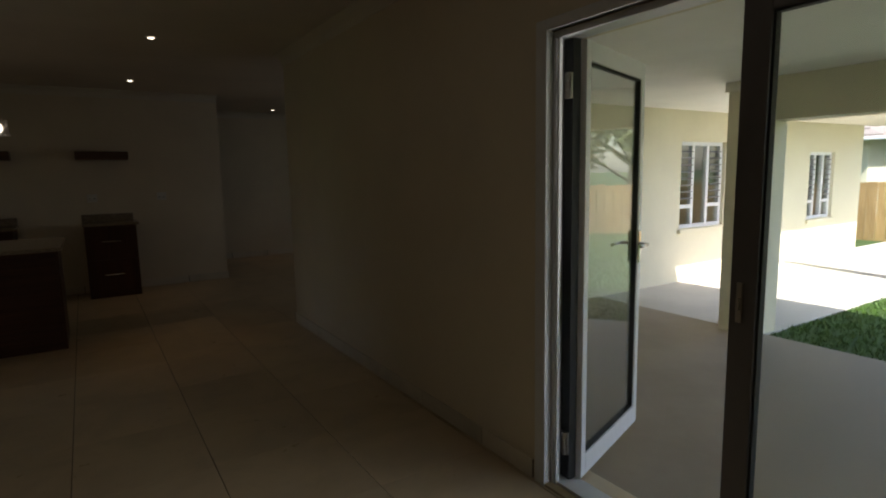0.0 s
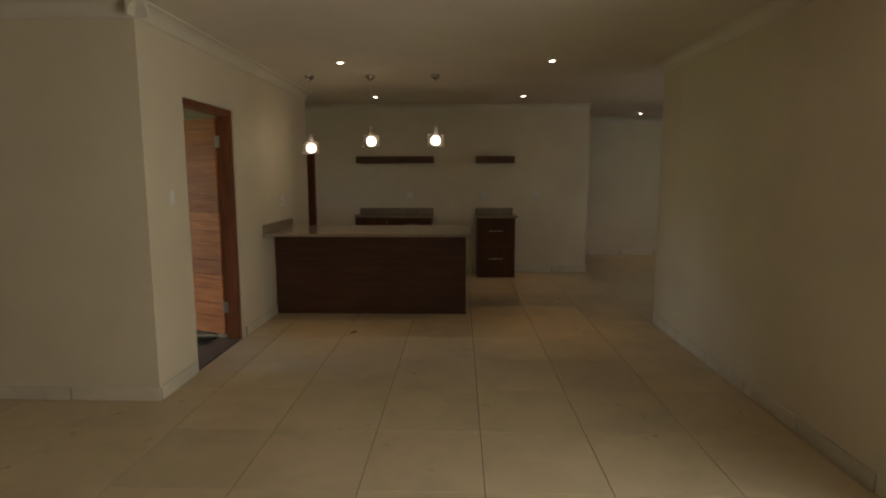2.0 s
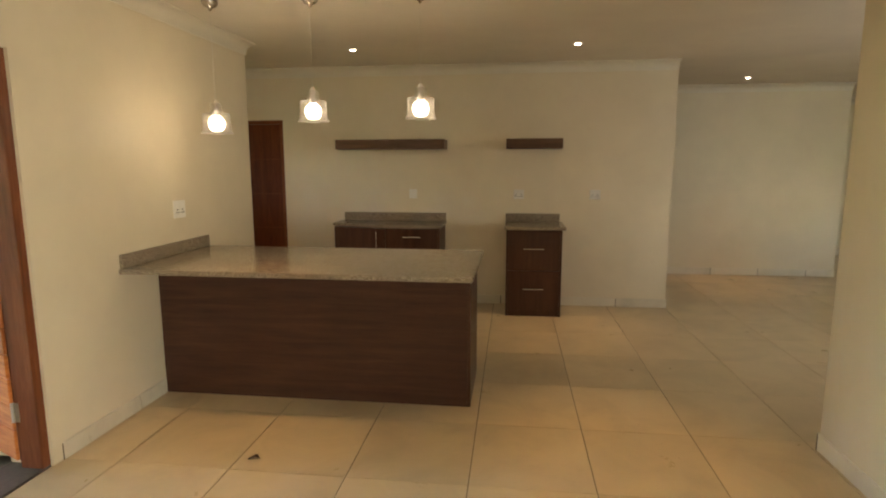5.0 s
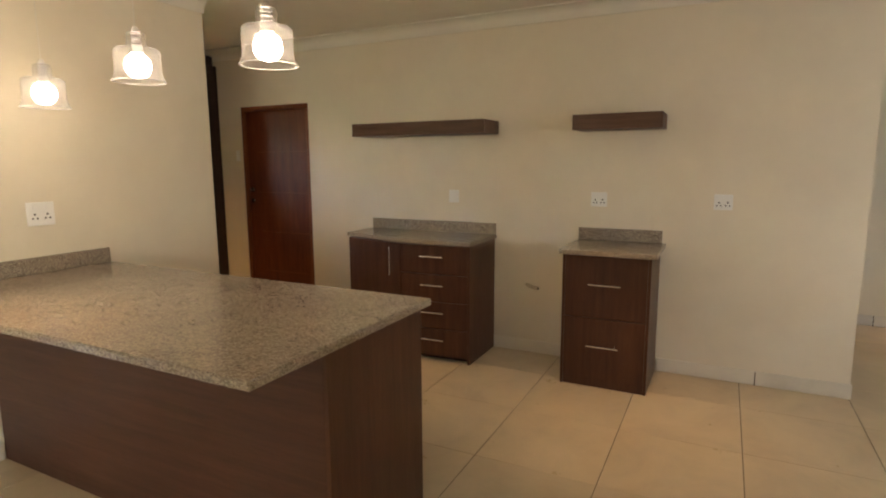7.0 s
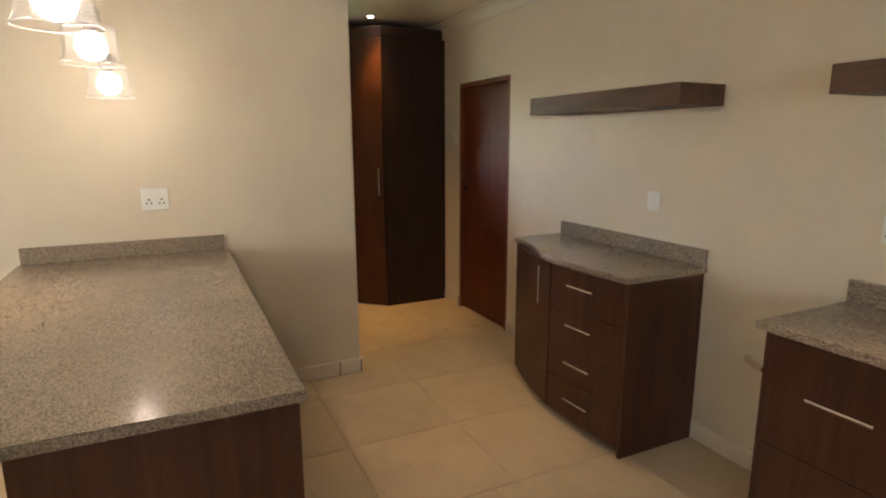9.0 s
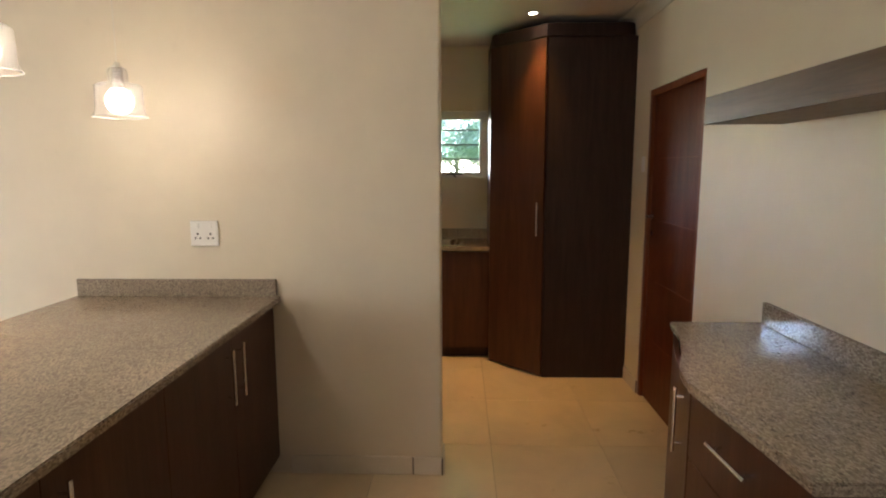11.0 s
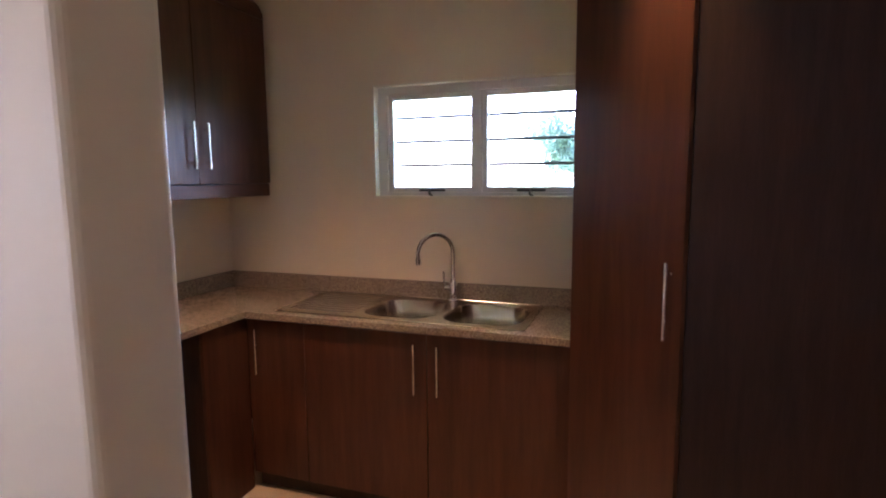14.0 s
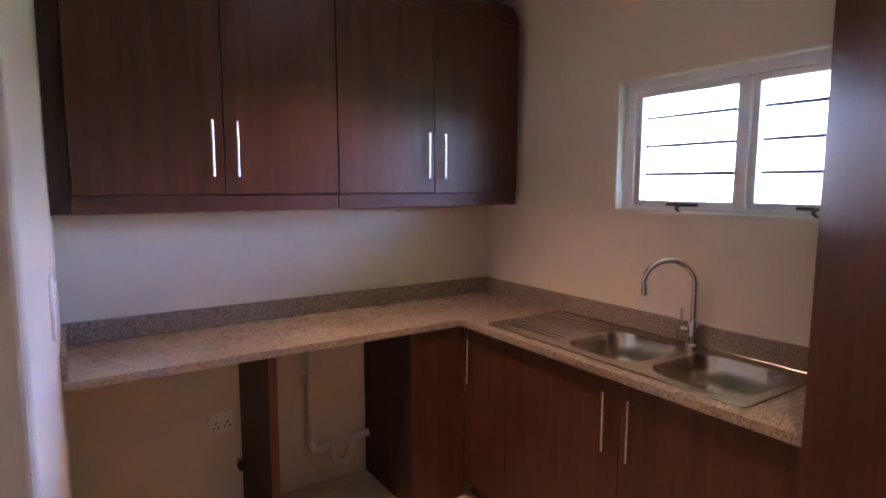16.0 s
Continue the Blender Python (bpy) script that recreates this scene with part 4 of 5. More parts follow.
# ---------------------------------------------------------------- scullery
def tall_cupboard():
    c = thing("corner_cupboard", (-1.8, 2.2, 0.0), "tall dark-brown veneered corner cupboard with an angled door", "cupboard")
    a, b = (-1.668, 1.728), (-1.314, 2.082)
    part("carcass", prism([(XW + 0.002, 1.744), (a[0] - 0.01, 1.744), (b[0] - 0.018, b[1] + 0.008), (b[0] - 0.018, YB - 0.002), (XW + 0.002, YB - 0.002)], 0.0, 2.38), M_CARC, c)
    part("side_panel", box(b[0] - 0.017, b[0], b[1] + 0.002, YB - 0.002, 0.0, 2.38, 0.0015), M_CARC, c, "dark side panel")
    part("side_panel", box(XW + 0.002, a[0], 1.727, 1.743, 0.0, 2.38, 0.0015), M_VEN, c)
    d = (Vector((*b, 0)) - Vector((*a, 0))).normalized()
    out = Vector((d.y, -d.x, 0))
    A, B = Vector((*a, 0)), Vector((*b, 0))
    quad = [A + out * 0.016, B + out * 0.016, B - out * 0.002, A - out * 0.002]
    door = part("door", prism([(p.x, p.y) for p in quad], 0.02, 2.375, 0.0015), M_VEN, c)
    h = B - d * 0.038 + out * 0.016
    part("handle", bar_handle((h.x, h.y, 1.037), (h.x, h.y, 1.27), out), M_BAR, door, "brushed steel bar handle", 40)
    # plain cornice, flush with the doors, its far corner rounded
    pts = [(XW + 0.002, 1.727), (a[0] + 0.004, 1.727), (b[0] + 0.004, b[1] - 0.006), (b[0] + 0.004, YB - 0.10)]
    pts += [(b[0] + 0.004 - 0.07 * (1 - math.cos(k * math.pi / 10)), YB - 0.10 + 0.097 * math.sin(k * math.pi / 10)) for k in range(1, 6)]
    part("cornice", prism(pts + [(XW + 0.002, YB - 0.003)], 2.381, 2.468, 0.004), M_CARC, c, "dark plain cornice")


def scullery_units():
    c = thing("sink_cabinet", (-2.05, 0.95, 0.0), "dark-brown veneered sink base cabinet with bar-handled doors", "kitchen cabinet", "scullery base units")
    xf = -1.735
    for y0, y1, hy in ((0.186, 0.498, 0.246), (0.500, 1.107, 1.057), (1.109, 1.722, 1.163)):
        dr = part("door", box(xf - 0.018, xf, y0 + 0.001, y1 - 0.001, 0.085, TOP0 - 0.012, 0.002), M_VEN, c)
        part("handle", bar_handle((xf, hy, 0.60), (xf, hy, 0.82), (1, 0, 0)), M_BAR, dr, "brushed steel bar handle", 40)
    part("plinth", box(xf - 0.06, xf - 0.045, 0.19, 1.722, 0.0, 0.085, 0.001), M_CARC, c)
    part("back_panel", box(XW + 0.002, XW + 0.012, -0.28, 1.722, 0.08, TOP0 - 0.002), M_CARC, c)
    part("floor_panel", box(XW + 0.012, xf - 0.02, 0.19, 1.722, 0.085, 0.1), M_CARC, c)
    part("end_panel", box(XW + 0.012, xf - 0.02, 1.708, 1.722, 0.1, TOP0 - 0.002), M_CARC, c)
    s = thing("corner_base_cabinet", (-1.6, -0.1, 0.0), "dark-brown corner base cabinet beside the appliance bay", "kitchen cabinet", "scullery base units")
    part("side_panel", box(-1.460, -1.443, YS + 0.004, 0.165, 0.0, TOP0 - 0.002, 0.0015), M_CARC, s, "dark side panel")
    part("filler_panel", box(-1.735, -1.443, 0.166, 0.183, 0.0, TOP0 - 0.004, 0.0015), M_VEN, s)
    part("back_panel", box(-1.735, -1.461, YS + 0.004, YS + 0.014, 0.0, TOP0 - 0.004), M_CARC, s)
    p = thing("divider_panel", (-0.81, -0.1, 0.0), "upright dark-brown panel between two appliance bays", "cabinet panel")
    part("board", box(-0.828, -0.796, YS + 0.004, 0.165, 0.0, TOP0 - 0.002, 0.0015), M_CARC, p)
    part("edge_strip", box(-0.829, -0.795, 0.1655, 0.168, 0.0, TOP0 - 0.002), M_VEN, p)


def scullery_worktop():
    t = thing("scullery_worktop", (-1.6, 0.2, TOP0), "L-shaped speckled granite worktop with upstands and an inset sink", "worktop")
    xf, yf = -1.705, 0.198
    xb = XW + 0.001
    cut = (-2.215, -1.785, 0.70, 1.505)
    slab = bmesh.new()
    outer = [(xb, YS + 0.001), (-0.127, YS + 0.001), (-0.127, yf), (xf, yf), (xf, 1.725), (xb, 1.725)]
    hole = [(cut[0], cut[2]), (cut[1], cut[2]), (cut[1], cut[3]), (cut[0], cut[3])]
    lay = []
    for z in (TOP0, TOP1):
        loops = []
        for pts in (outer, hole):
            vs = [slab.verts.new((x, y, z)) for x, y in pts]
            for i in range(len(vs)):
                slab.edges.new((vs[i], vs[(i + 1) % len(vs)]))
            loops.append(vs)
        es = [e for e in slab.edges if all(abs(v.co.z - z) < 1e-6 for v in e.verts)]
        bmesh.ops.triangle_fill(slab, use_beauty=True, use_dissolve=False, edges=es)
        lay.append(loops)
    for lo, hi in zip(lay[0], lay[1]):
        for i in range(len(lo)):
            j = (i + 1) % len(lo)
            slab.faces.new((lo[i], lo[j], hi[j], hi[i]))
    part("slab", slab, M_GRAN, t)
    z0, z1 = TOP1 + 0.0005, 0.990
    part("upstand", box(xb, xb + 0.02, YS + 0.021, 1.725, z0, z1, 0.003), M_GRAN, t)
    part("upstand", box(xb, -0.147, YS + 0.001, YS + 0.0205, z0, z1, 0.003), M_GRAN, t)
    part("upstand", box(-0.1465, -0.1265, YS + 0.001, yf - 0.02, z0, z1, 0.003), M_GRAN, t)


def rounded(cx, cy, w, h, r, n=6):
    pts = []
    for qx, qy, a0 in ((1, 1, 0), (-1, 1, 90), (-1, -1, 180), (1, -1, 270)):
        for k in range(n + 1):
            a = radians(a0 + 90 * k / n)
            pts.append((cx + qx * (w / 2 - r) + r * math.cos(a), cy + qy * (h / 2 - r) + r * math.sin(a)))
    return pts


def sink():
    s = thing("double_sink", (-2.05, 0.9, TOP1), "stainless steel double-bowl sink with a ribbed drainer", "sink")
    z = TOP1 + 0.004
    bm = bmesh.new()
    loops = []
    shapes = [rounded(-1.997, 0.927, 0.49, 1.20, 0.02), rounded(-1.985, 0.915, 0.36, 0.355, 0.11), rounded(-1.985, 1.31, 0.37, 0.36, 0.11)]
    for pts in shapes:
        vs = [bm.verts.new((x, y, z)) for x, y in pts]
        for i in range(len(vs)):
            bm.edges.new((vs[i], vs[(i + 1) % len(vs)]))
        loops.append(vs)
    bmesh.ops.triangle_fill(bm, use_beauty=True, use_dissolve=False, edges=list(bm.edges))
    lip = [bm.verts.new((v.co.x * 1.0, v.co.y, TOP1 + 0.0004)) for v in loops[0]]
    for i in range(len(lip)):
        j = (i + 1) % len(lip)
        bm.faces.new((loops[0][i], loops[0][j], lip[j], lip[i]))
    part("deck", bm, M_SINK, s)
    for cx, cy, w, h in ((-1.985, 0.915, 0.36, 0.355), (-1.985, 1.31, 0.37, 0.36)):
        b = bmesh.new()
        rings = []
        for inset, dz, r in ((0.0, 0.0, 0.11), (0.004, -0.006, 0.108), (0.012, -0.09, 0.10), (0.022, -0.135, 0.09), (0.045, -0.155, 0.07), (0.10, -0.160, 0.04)):
            rings.append([b.verts.new((x, y, z + dz)) for x, y in rounded(cx, cy, w - 2 * inset, h - 2 * inset, r)])
        for p, q in zip(rings, rings[1:]):
            for i in range(len(p)):
                j = (i + 1) % len(p)
                b.faces.new((p[i], p[j], q[j], q[i]))
        b.faces.new(rings[-1])
        bowl = part("bowl", b, M_SINK, s, "rounded steel bowl", 50)
        part("waste", lathe([(0.034, z - 0.159), (0.034, z - 0.156), (0.028, z - 0.155), (0.010, z - 0.157)], (cx, cy, 0), 20), M_CHROME, bowl, "", 40)
    for k in range(9):
        x = -2.16 + 0.04 * k
        part("drainer_rib", tube([(x, 0.365, z - 0.001), (x, 0.70, z - 0.001)], 0.0045, 8), M_SINK, s)
    rim = bmesh.new()
    loop = rounded(-1.997, 0.927, 0.48, 1.19, 0.02)
    tube([(x, y, z) for x, y in loop + loop[:1]], 0.003, 6, rim)
    part("rim", rim, M_SINK, s, "", 40)


def tap():
    x, y = -2.203, 1.075
    t = thing("mixer_tap", (x, y, TOP1), "tall chrome gooseneck mixer tap on the sink", "tap")
    part("body", lathe([(0.027, TOP1 + 0.0045), (0.027, TOP1 + 0.012), (0.021, TOP1 + 0.018), (0.021, TOP1 + 0.10), (0.016, TOP1 + 0.112), (0.012, TOP1 + 0.12)], (x, y, 0), 24), M_CHROME, t, "", 40)
    d = Vector((0.69, -0.72, 0)).normalized()
    r = 0.095
    zc = TOP1 + 0.25
    path = [Vector((x, y, TOP1 + 0.11)), Vector((x, y, TOP1 + 0.2))]
    for k in range(13):
        a = math.pi * k / 12 * 1.06
        path.append(Vector((x, y, zc)) + d * (r - r * math.cos(a)) + Vector((0, 0, r * math.sin(a))))
    part("spout", tube(path, 0.0115, 14), M_CHROME, t, "", 60)
    tip = path[-1]
    part("aerator", tube([tip, tip + (path[-1] - path[-2]).normalized() * 0.03], 0.0135, 14), M_CHROME, t, "", 40)
    side = Vector((0.15, -0.99, 0)).normalized()
    p = Vector((x, y, TOP1 + 0.07))
    lv = tube([p, p + side * 0.045], 0.013, 12)
    tube([p + side * 0.038, p + side * 0.045 + Vector((0, 0, 0.02)), p + side * 0.05 + Vector((0, 0, 0.085))], 0.006, 10, lv)
    part("lever", lv, M_CHROME, t, "", 40)


def crown(x0, x1, y0, y1, z0, z1, ends):
    """A quarter-round cornice that falls back from the front and from the named free ends."""
    bm, rings, n = bmesh.new(), [], 6
    for k in range(n + 1):
        a = math.pi / 2 * k / n
        d, z = 0.062 * (1 - math.cos(a)), z0 + (z1 - z0) * math.sin(a)
        xa, xb = x0 + (d if "low" in ends else 0), x1 - (d if "high" in ends else 0)
        rings.append([bm.verts.new(p) for p in ((xa, y0, z), (xb, y0, z), (xb, y1 - d, z), (xa, y1 - d, z))])
    for p, q in zip(rings, rings[1:]):
        for i in range(4):
            bm.faces.new((p[i], p[(i + 1) % 4], q[(i + 1) % 4], q[i]))
    bm.faces.new(rings[0])
    bm.faces.new(rings[-1])
    return bm


def wall_unit(x0, x1, mid, label, ends=()):
    """A double-door wall cabinet with a pelmet below and a quarter-round cornice above."""
    yb, yf = YS + 0.002, -0.008
    c = thing("wall_cabinet", ((x0 + x1) / 2, YS, 1.45), label, "wall cabinet", "scullery wall cabinets")
    part("carcass", box(x0 + 0.001, x1 - 0.001, yb, yf, 1.49, 2.368), M_CARC, c)
    part("pelmet", box(x0 + 0.001, x1 - 0.001, yf - 0.02, yf + 0.012, 1.434, 1.500, 0.003), M_VENH, c, "veneered pelmet board")
    part("cornice", crown(x0 + 0.001, x1 - 0.001, yb, yf + 0.019, 2.369, 2.478, ends), M_VENH, c, "dark rounded cornice", 50)
    for a, b, hx in ((x0, mid, mid - 0.046), (mid, x1, mid + 0.046)):
        d = part("door", box(a + 0.002, b - 0.002, yf + 0.001, yf + 0.019, 1.503, 2.366, 0.002), M_VEN, c)
        part("handle", bar_handle((hx, yf + 0.019, 1.572), (hx, yf + 0.019, 1.785), (0, 1, 0)), M_BAR, d, "brushed steel bar handle", 40)


def plumbing():
    p = thing("waste_pipe", (-1.13, YS, 0.0), "white plastic waste pipe with a trap in the appliance bay", "waste pipe")
    y, x0 = YS + 0.045, -1.128
    part("standpipe", tube([(x0, y, 0.855), (x0, y, 0.24), (x0 - 0.006, y, 0.215), (x0 - 0.025, y, 0.206), (x0 - 0.09, y, 0.212)], 0.021, 14), M_PVC, p, "", 50)
    path = [(x0 - 0.09, y, 0.212), (x0 - 0.11, y, 0.205), (x0 - 0.118, y, 0.18)]
    path += [(x0 - 0.168 + 0.05 * math.cos(math.pi * k / 8), y, 0.158 - 0.052 * math.sin(math.pi * k / 8)) for k in range(9)]
    path += [(x0 - 0.22, y, 0.20), (x0 - 0.232, y, 0.218), (x0 - 0.255, y, 0.226), (x0 - 0.312, y, 0.228)]
    part("trap", tube(path, 0.021, 14), M_PVC, p, "", 50)
    part("collar", lathe([(0.027, 0.24), (0.027, 0.265)], (x0, y, 0), 16), M_PVC, p)
    part("bracket", box(x0 - 0.035, x0 + 0.035, YS + 0.001, y - 0.015, 0.60, 0.62, 0.002), M_PVC, p)
    part("bracket", box(x0 - 0.035, x0 + 0.035, YS + 0.001, y - 0.015, 0.80, 0.83, 0.002), M_PVC, p)
    v = thing("stop_valve", (-0.782, YS, 0.237), "small black washing machine valve on the wall", "valve")
    part("spigot", tube([(-0.782, YS + 0.001, 0.237), (-0.782, YS + 0.05, 0.237)], 0.012, 10), M_STEEL, v)
    part("knob", tube([(-0.782, YS + 0.05, 0.237), (-0.782, YS + 0.075, 0.237)], 0.022, 12), M_HOLE, v)


tall_cupboard()
scullery_units()
scullery_worktop()
sink()
tap()
wall_unit(-2.206, -1.176, -1.676, "dark-brown veneered double-door wall cabinet beside the window", ("low",))
wall_unit(-1.173, -0.19, -0.699, "dark-brown veneered double-door wall cabinet over the appliance bays")
fp = thing("filler_panel", (-0.18, YS, 1.45), "narrow dark filler panel between wall cabinet and wall", "cabinet panel")
part("board", box(-0.1895, -0.127, YS + 0.002, -0.008, 1.434, 2.47, 0.001), M_CARC, fp)
plumbing()
BACK = Matrix.Rotation(radians(180), 4, "Z")
socket(Matrix.Translation((-0.71, YS, 0.445)) @ BACK, 0.11, 0.10, 2, "white double power socket low in the appliance bay")
FACE_NX = Matrix.Rotation(radians(-90), 4, "Z")
socket(Matrix.Translation((-0.125, 0.55, 1.22)) @ FACE_NX, 0.11, 0.16, 0, "white isolator switch plate beside the worktop", 2)


# ---------------------------------------------------------------- patio and garden
def pillar():
    p = thing("patio_pillar", (7.52, -2.76, GROUND), "square cream-plastered patio pillar", "pillar")
    part("shaft", box(7.345, 7.70, -2.94, -2.585, GROUND - 0.05, PCEIL - 0.001, 0.006), M_OUT, p)
    part("cap", box(7.32, 7.725, -2.965, -2.56, PCEIL - 0.09, PCEIL - 0.002, 0.006), M_CORN, p)
    b = thing("patio_beam", (7.52, -5.8, 1.83), "deep cream-plastered beam along the patio edge", "beam")
    part("beam", box(7.36, 7.68, -8.6, -2.966, 1.82, PCEIL - 0.001, 0.006), M_OUT, b)


def fence():
    f = thing("timber_fence", (16.0, -4.0, GROUND), "tall yellow-brown timber board fence round the garden", "fence")
    rng = random.Random(7)
    protos = []
    for k in range(5):
        h = 1.22 + rng.uniform(-0.03, 0.03)
        protos.append(mesh_of("board", box(-0.012, 0.012, -0.095, 0.095, 0, h, 0.003, None, 1), M_FENCE))
    for i in range(150):
        ob = new("board", protos[rng.randrange(5)])
        ob.parent = f
        ob.matrix_parent_inverse = Matrix.Translation((-16.0, 4.0, -GROUND))
        ob.location = (16.0 + rng.uniform(-0.006, 0.006), -22 + 0.2 * i, GROUND - 0.03)
        ob.rotation_euler = (rng.uniform(-0.008, 0.008), 0, rng.uniform(-0.03, 0.03))
    for z in (0.25, 0.95):
        part("rail", box(16.02, 16.07, -22.1, 8.0, z, z + 0.09, 0.004), M_FENCE, f)


def clump_cloud(rng, centre, radius, count, size, squash=0.8):
    """Many small leaf blades scattered through an uneven crown."""
    verts, faces = [], []
    for _ in range(count):
        u = Vector((rng.gauss(0, 1), rng.gauss(0, 1), rng.gauss(0, 1) * squash))
        u = u.normalized() * radius * (rng.random() ** 0.45)
        u.z *= squash
        wob = 0.75 + 0.5 * noise.noise(u * (1.3 / radius) + Vector(centre))
        p = Vector(centre) + u * wob
        a = Vector((rng.uniform(-1, 1), rng.uniform(-1, 1), rng.uniform(-1, 1))).normalized()
        b = a.orthogonal().normalized()
        s = size * rng.uniform(0.6, 1.4)
        i = len(verts)
        verts += [p - a * s, p - b * s * 0.45, p + a * s, p + b * s * 0.45]
        faces.append((i, i + 1, i + 2, i + 3))
    return verts, faces


def tree(at, height, spread, seed, mat, label, leaf=0.09, count=5200, bare=False, clump=0.34):
    rng = random.Random(seed)
    base = Vector(at)
    t = thing("tree", at, label, "tree", "garden trees")
    bm = bmesh.new()
    top = base + Vector((rng.uniform(-0.3, 0.3), rng.uniform(-0.3, 0.3), height * 0.55))
    tube([base - Vector((0, 0, 0.05)), base.lerp(top, 0.4) + Vector((0.08, -0.05, 0)), top], height * 0.035, 9, bm, height * 0.018)
    tips = []
    for k in range(9):
        a = 2 * math.pi * k / 9 + rng.uniform(-0.3, 0.3)
        st = base.lerp(top, rng.uniform(0.55, 1.0))
        en = st + Vector((math.cos(a) * spread * rng.uniform(0.5, 0.95), math.sin(a) * spread * rng.uniform(0.5, 0.95), height * rng.uniform(0.12, 0.42)))
        md = st.lerp(en, 0.5) + Vector((0, 0, height * 0.05))
        tube([st, md, en], height * 0.014, 7, bm, height * 0.004)
        tips.append(en)
        for _ in range(5 if bare else 2):
            s2 = md.lerp(en, rng.uniform(0, 0.9))
            e2 = s2 + Vector((rng.uniform(-1, 1), rng.uniform(-1, 1), rng.uniform(0.1, 1))) * spread * 0.32
            tube([s2, s2.lerp(e2, 0.5) + Vector((0, 0, 0.06)), e2], height * 0.005, 5, bm, height * 0.0018)
            tips.append(e2)
    part("trunk", bm, M_BARK, t, "rough grey-brown trunk and limbs", 60)
    vs, fs = [], []
    for p in tips + [top + Vector((0, 0, height * 0.2))]:
        v, f = clump_cloud(rng, p, spread * (clump if not bare else 0.2), count // (len(tips) + 1), leaf)
        fs += [tuple(i + len(vs) for i in q) for q in f]
        vs += v
    me = bpy.data.meshes.new("crown")
    me.from_pydata([tuple(v) for v in vs], [], fs)
    me.materials.append(mat)
    cr = new("crown", me)
    cr.parent = t
    cr.matrix_parent_inverse = Matrix.Translation(-base)
    tagged(cr, "open crown of many small leaves")


def lawn_blades():
    """Short grass close to the patio, where single blades show."""
    rng = np.random.default_rng(5)
    n = 60000
    x = rng.uniform(7.52, 15.8, n) ** 1.0
    y = rng.uniform(-9.5, -2.97, n)
    ang = rng.uniform(0, 2 * np.pi, n)
    h = rng.uniform(0.02, 0.05, n)
    w = rng.uniform(0.006, 0.012, n)
    lean = rng.uniform(-0.02, 0.02, (n, 2))
    verts = np.zeros((n, 3, 3))
    verts[:, 0] = np.stack([x - np.cos(ang) * w, y - np.sin(ang) * w, np.full(n, GROUND - 0.022)], 1)
    verts[:, 1] = np.stack([x + np.cos(ang) * w, y + np.sin(ang) * w, np.full(n, GROUND - 0.022)], 1)
    verts[:, 2] = np.stack([x + lean[:, 0], y + lean[:, 1], GROUND - 0.02 + h], 1)
    me = bpy.data.meshes.new("grass")
    me.from_pydata(verts.reshape(-1, 3).tolist(), [], np.arange(n * 3).reshape(-1, 3).tolist())
    me.materials.append(M_BLADE)
    tagged(new("grass", me), "short green mown grass beside the patio", "grass", kind="stuff")


def neighbour():
    h = thing("neighbour_house", (24.0, 6.0, GROUND), "single-storey white house with a tiled hip roof behind the fence", "house")
    part("wall", box(20.5, 28.5, 1.2, 12.0, GROUND - 0.05, 2.15, 0.01), M_OUT, h)
    rf = bmesh.new()
    lo = [rf.verts.new(p) for p in ((19.9, 0.6, 2.15), (29.1, 0.6, 2.15), (29.1, 12.6, 2.15), (19.9, 12.6, 2.15))]
    hi = [rf.verts.new(p) for p in ((24.5, 5.2, 4.1), (24.5, 8.0, 4.1))]
    rf.faces.new(lo)
    rf.faces.new((lo[0], lo[1], hi[0]))
    rf.faces.new((lo[1], lo[2], hi[1], hi[0]))
    rf.faces.new((lo[2], lo[3], hi[1]))
    rf.faces.new((lo[3], lo[0], hi[0], hi[1]))
    roof = part("roof", rf, M_ROOFT, h, "grey-brown tiled hip roof")
    for k in range(9):
        z = 2.2 + 0.2 * k
        s = (z - 2.15) / 1.95
        part("tile_course", box(19.9 + 4.6 * s, 19.95 + 4.6 * s, 0.62 + 4.6 * s, 12.58 - 4.6 * s, z, z + 0.035), M_ROOFT, roof)
    part("gutter", box(19.8, 19.9, 0.6, 12.6, 2.08, 2.16, 0.01), M_ALU, h)
    for y in (2.4, 5.2):
        wn_ = part("window", box(20.46, 20.5, y, y + 1.3, 0.9, 1.9, 0.004), M_ALU, h)
        part("pane", box(20.45, 20.459, y + 0.08, y + 1.22, 0.98, 1.82), M_SEAL, wn_)


pillar()
fence()
neighbour()
lawn_blades()
tree((22.5, -7.0, GROUND), 7.5, 4.2, 11, M_LEAF, "thin-leaved garden tree behind the fence", 0.10, 2600, True)
tree((20.0, -12.5, GROUND), 5.0, 3.2, 12, M_LEAF, "broad green garden tree behind the fence", 0.11, 6000)
tree((19.5, -3.5, GROUND), 3.6, 2.8, 13, M_LEAF, "low rounded green tree behind the fence", 0.10, 6000)
tree((26.0, -1.0, GROUND), 5.5, 3.4, 14, M_LEAF, "green tree beside the neighbour's house", 0.11, 5000)
tree((-25.0, 1.55, GROUND), 4.2, 3.1, 15, M_LEAF2, "grey-green tree outside the scullery window", 0.07, 120000, clump=0.52)


# ---------------------------------------------------------------- floor tiles
TX, PX = 0.601, 0.306


def row(j):
    """Where the cross joint j of the floor lies."""
    return -2.79 + 0.625 * j if j < 0 else -2.79 + 0.6417 * j if j < 6 else 1.06 + 0.601 * (j - 6)


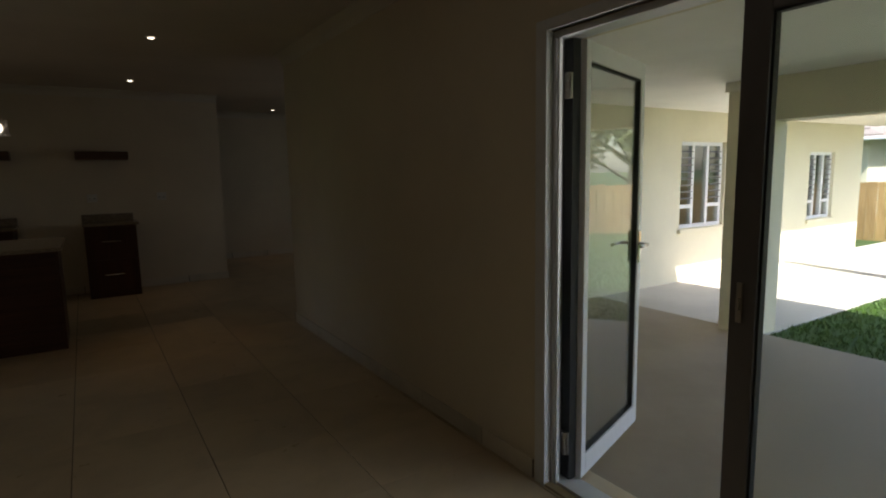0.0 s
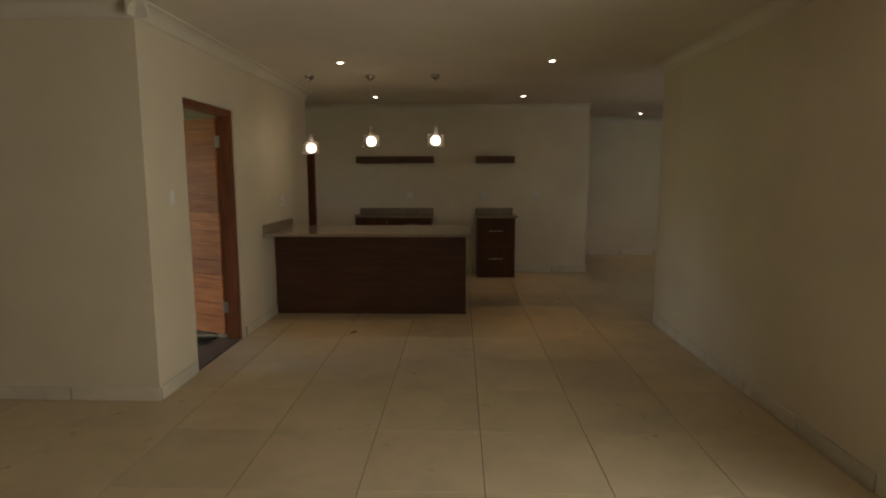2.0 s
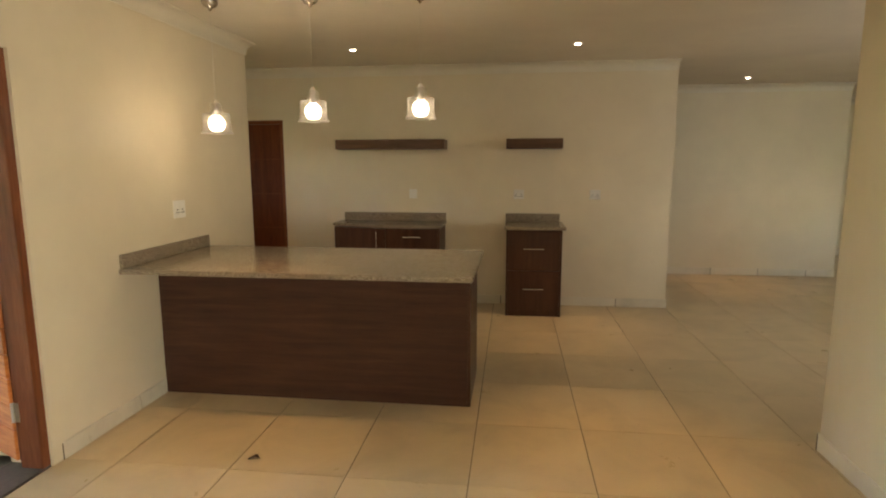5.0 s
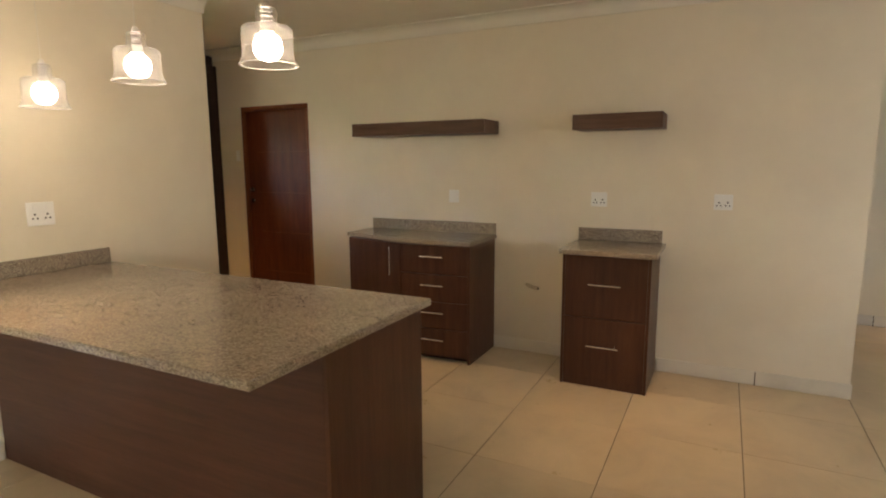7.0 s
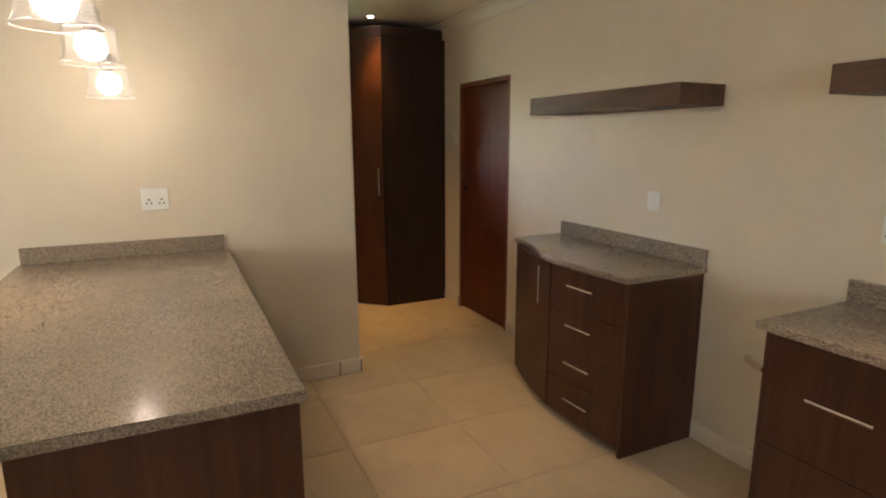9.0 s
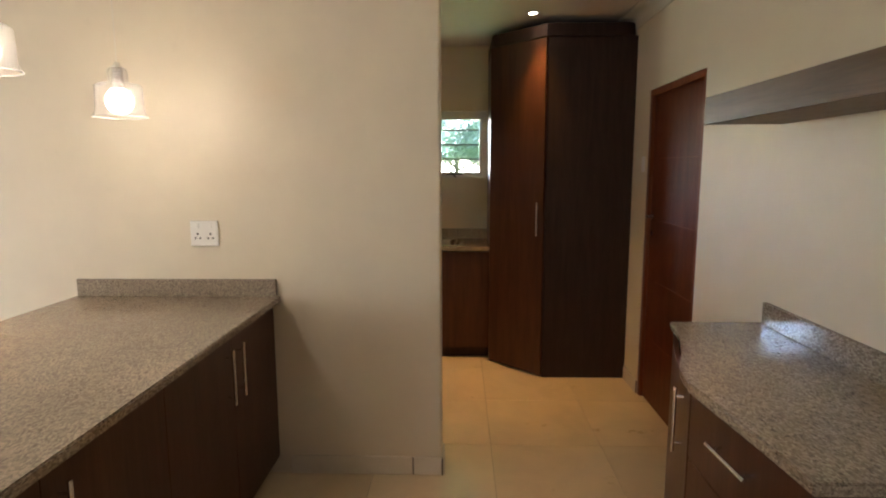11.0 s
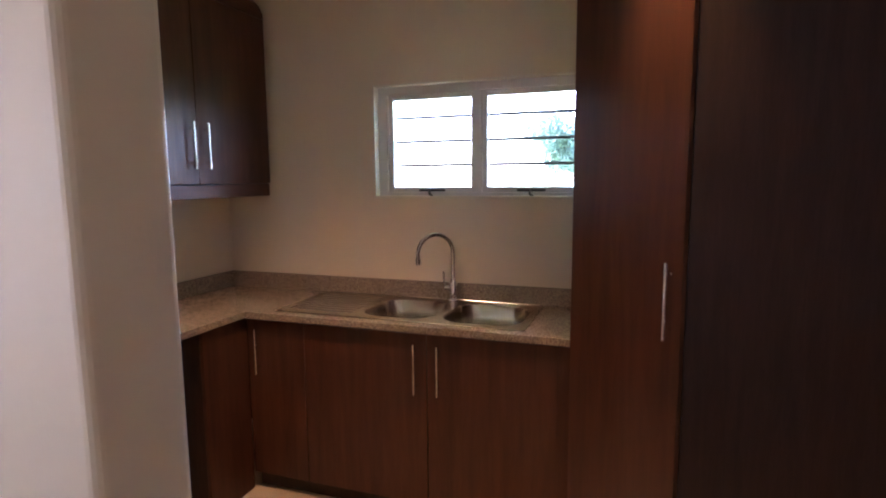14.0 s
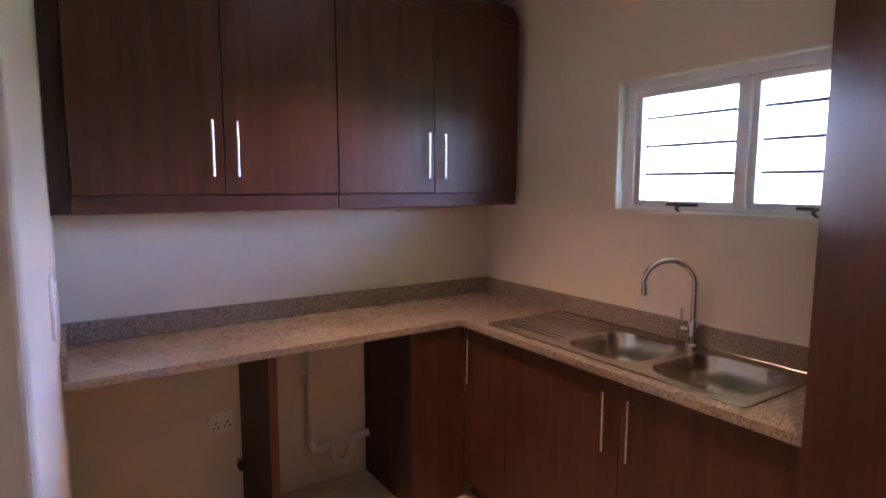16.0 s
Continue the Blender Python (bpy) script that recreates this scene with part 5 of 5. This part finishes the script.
def floor_tiles():
    bed = bmesh.new()
    box(-4.2, XR, -8.6, YL, -0.05, -0.004, 0, bed)
    box(0.0, XR, YL, YB, -0.05, -0.004, 0, bed)
    box(XW, 0.0, 1.41, YB, -0.05, -0.004, 0, bed)
    box(XW, -0.125, YS, 1.41, -0.05, -0.004, 0, bed)
    box(XR, 14.1, -0.71, YB + 0.16, -0.05, -0.004, 0, bed)
    box(-0.5, 14.1, YB + 0.16, 6.6, -0.05, -0.004, 0, bed)
    fl = setting("floor", bed, M_GROUT, "large cream porcelain floor tiles with thin dark joints", "floor")
    rooms = [(-4.2, XR, -8.6, YL), (0.0, XR, YL, YB), (XW, 0.0, 1.41, YB), (XW, -0.125, YS, 1.41), (XR, 9.0, -0.71, YB + 0.16), (-0.5, 9.0, YB + 0.16, 6.6)]
    shared = {}
    far = bmesh.new()
    count = 0
    gx, gy = 0.0021, 0.0010
    for i in range(-8, 16):
        for j in range(-10, 16):
            y0, y1 = row(j), row(j + 1)
            x0 = PX + TX * i
            x1 = x0 + TX
            cx, cy = (x0 + x1) / 2, (y0 + y1) / 2
            if not any(x1 > a + 0.01 and x0 < b - 0.01 and y1 > c + 0.01 and y0 < d - 0.01 for a, b, c, d in rooms):
                continue
            a, b = x0, x1
            if -2.2 < cy < -0.6 and x0 < 0 < x1:
                a = 0.0
            if cy < -0.9 and x1 > XR:
                b = XR
            if x0 < XW - 0.2:
                a = XW - 0.15
            if b - a < 0.02:
                continue
            if -2.5 < cx < 6.8 and -7.2 < cy < 4.8 and count < 295:
                count += 1
                key = (round(a - cx, 3), round(b - cx, 3), round(y1 - y0, 3))
                if key not in shared:
                    h = (y1 - y0) / 2
                    shared[key] = mesh_of("tile", box(a - cx + gx, b - cx - gx, -h + gy, h - gy, -0.012, 0.0, 0.0012, None, 1), M_TILE)
                ob = new("tile", shared[key])
                ob.location = (cx, cy, 0)
                ob.parent = fl
            else:
                box(a + gx, b - gx, y0 + gy, y1 - gy, -0.012, 0.0, 0, far)
    rest = part("far_tiles", far, M_TILE, fl)
    rest["kind"] = "stuff"


floor_tiles()
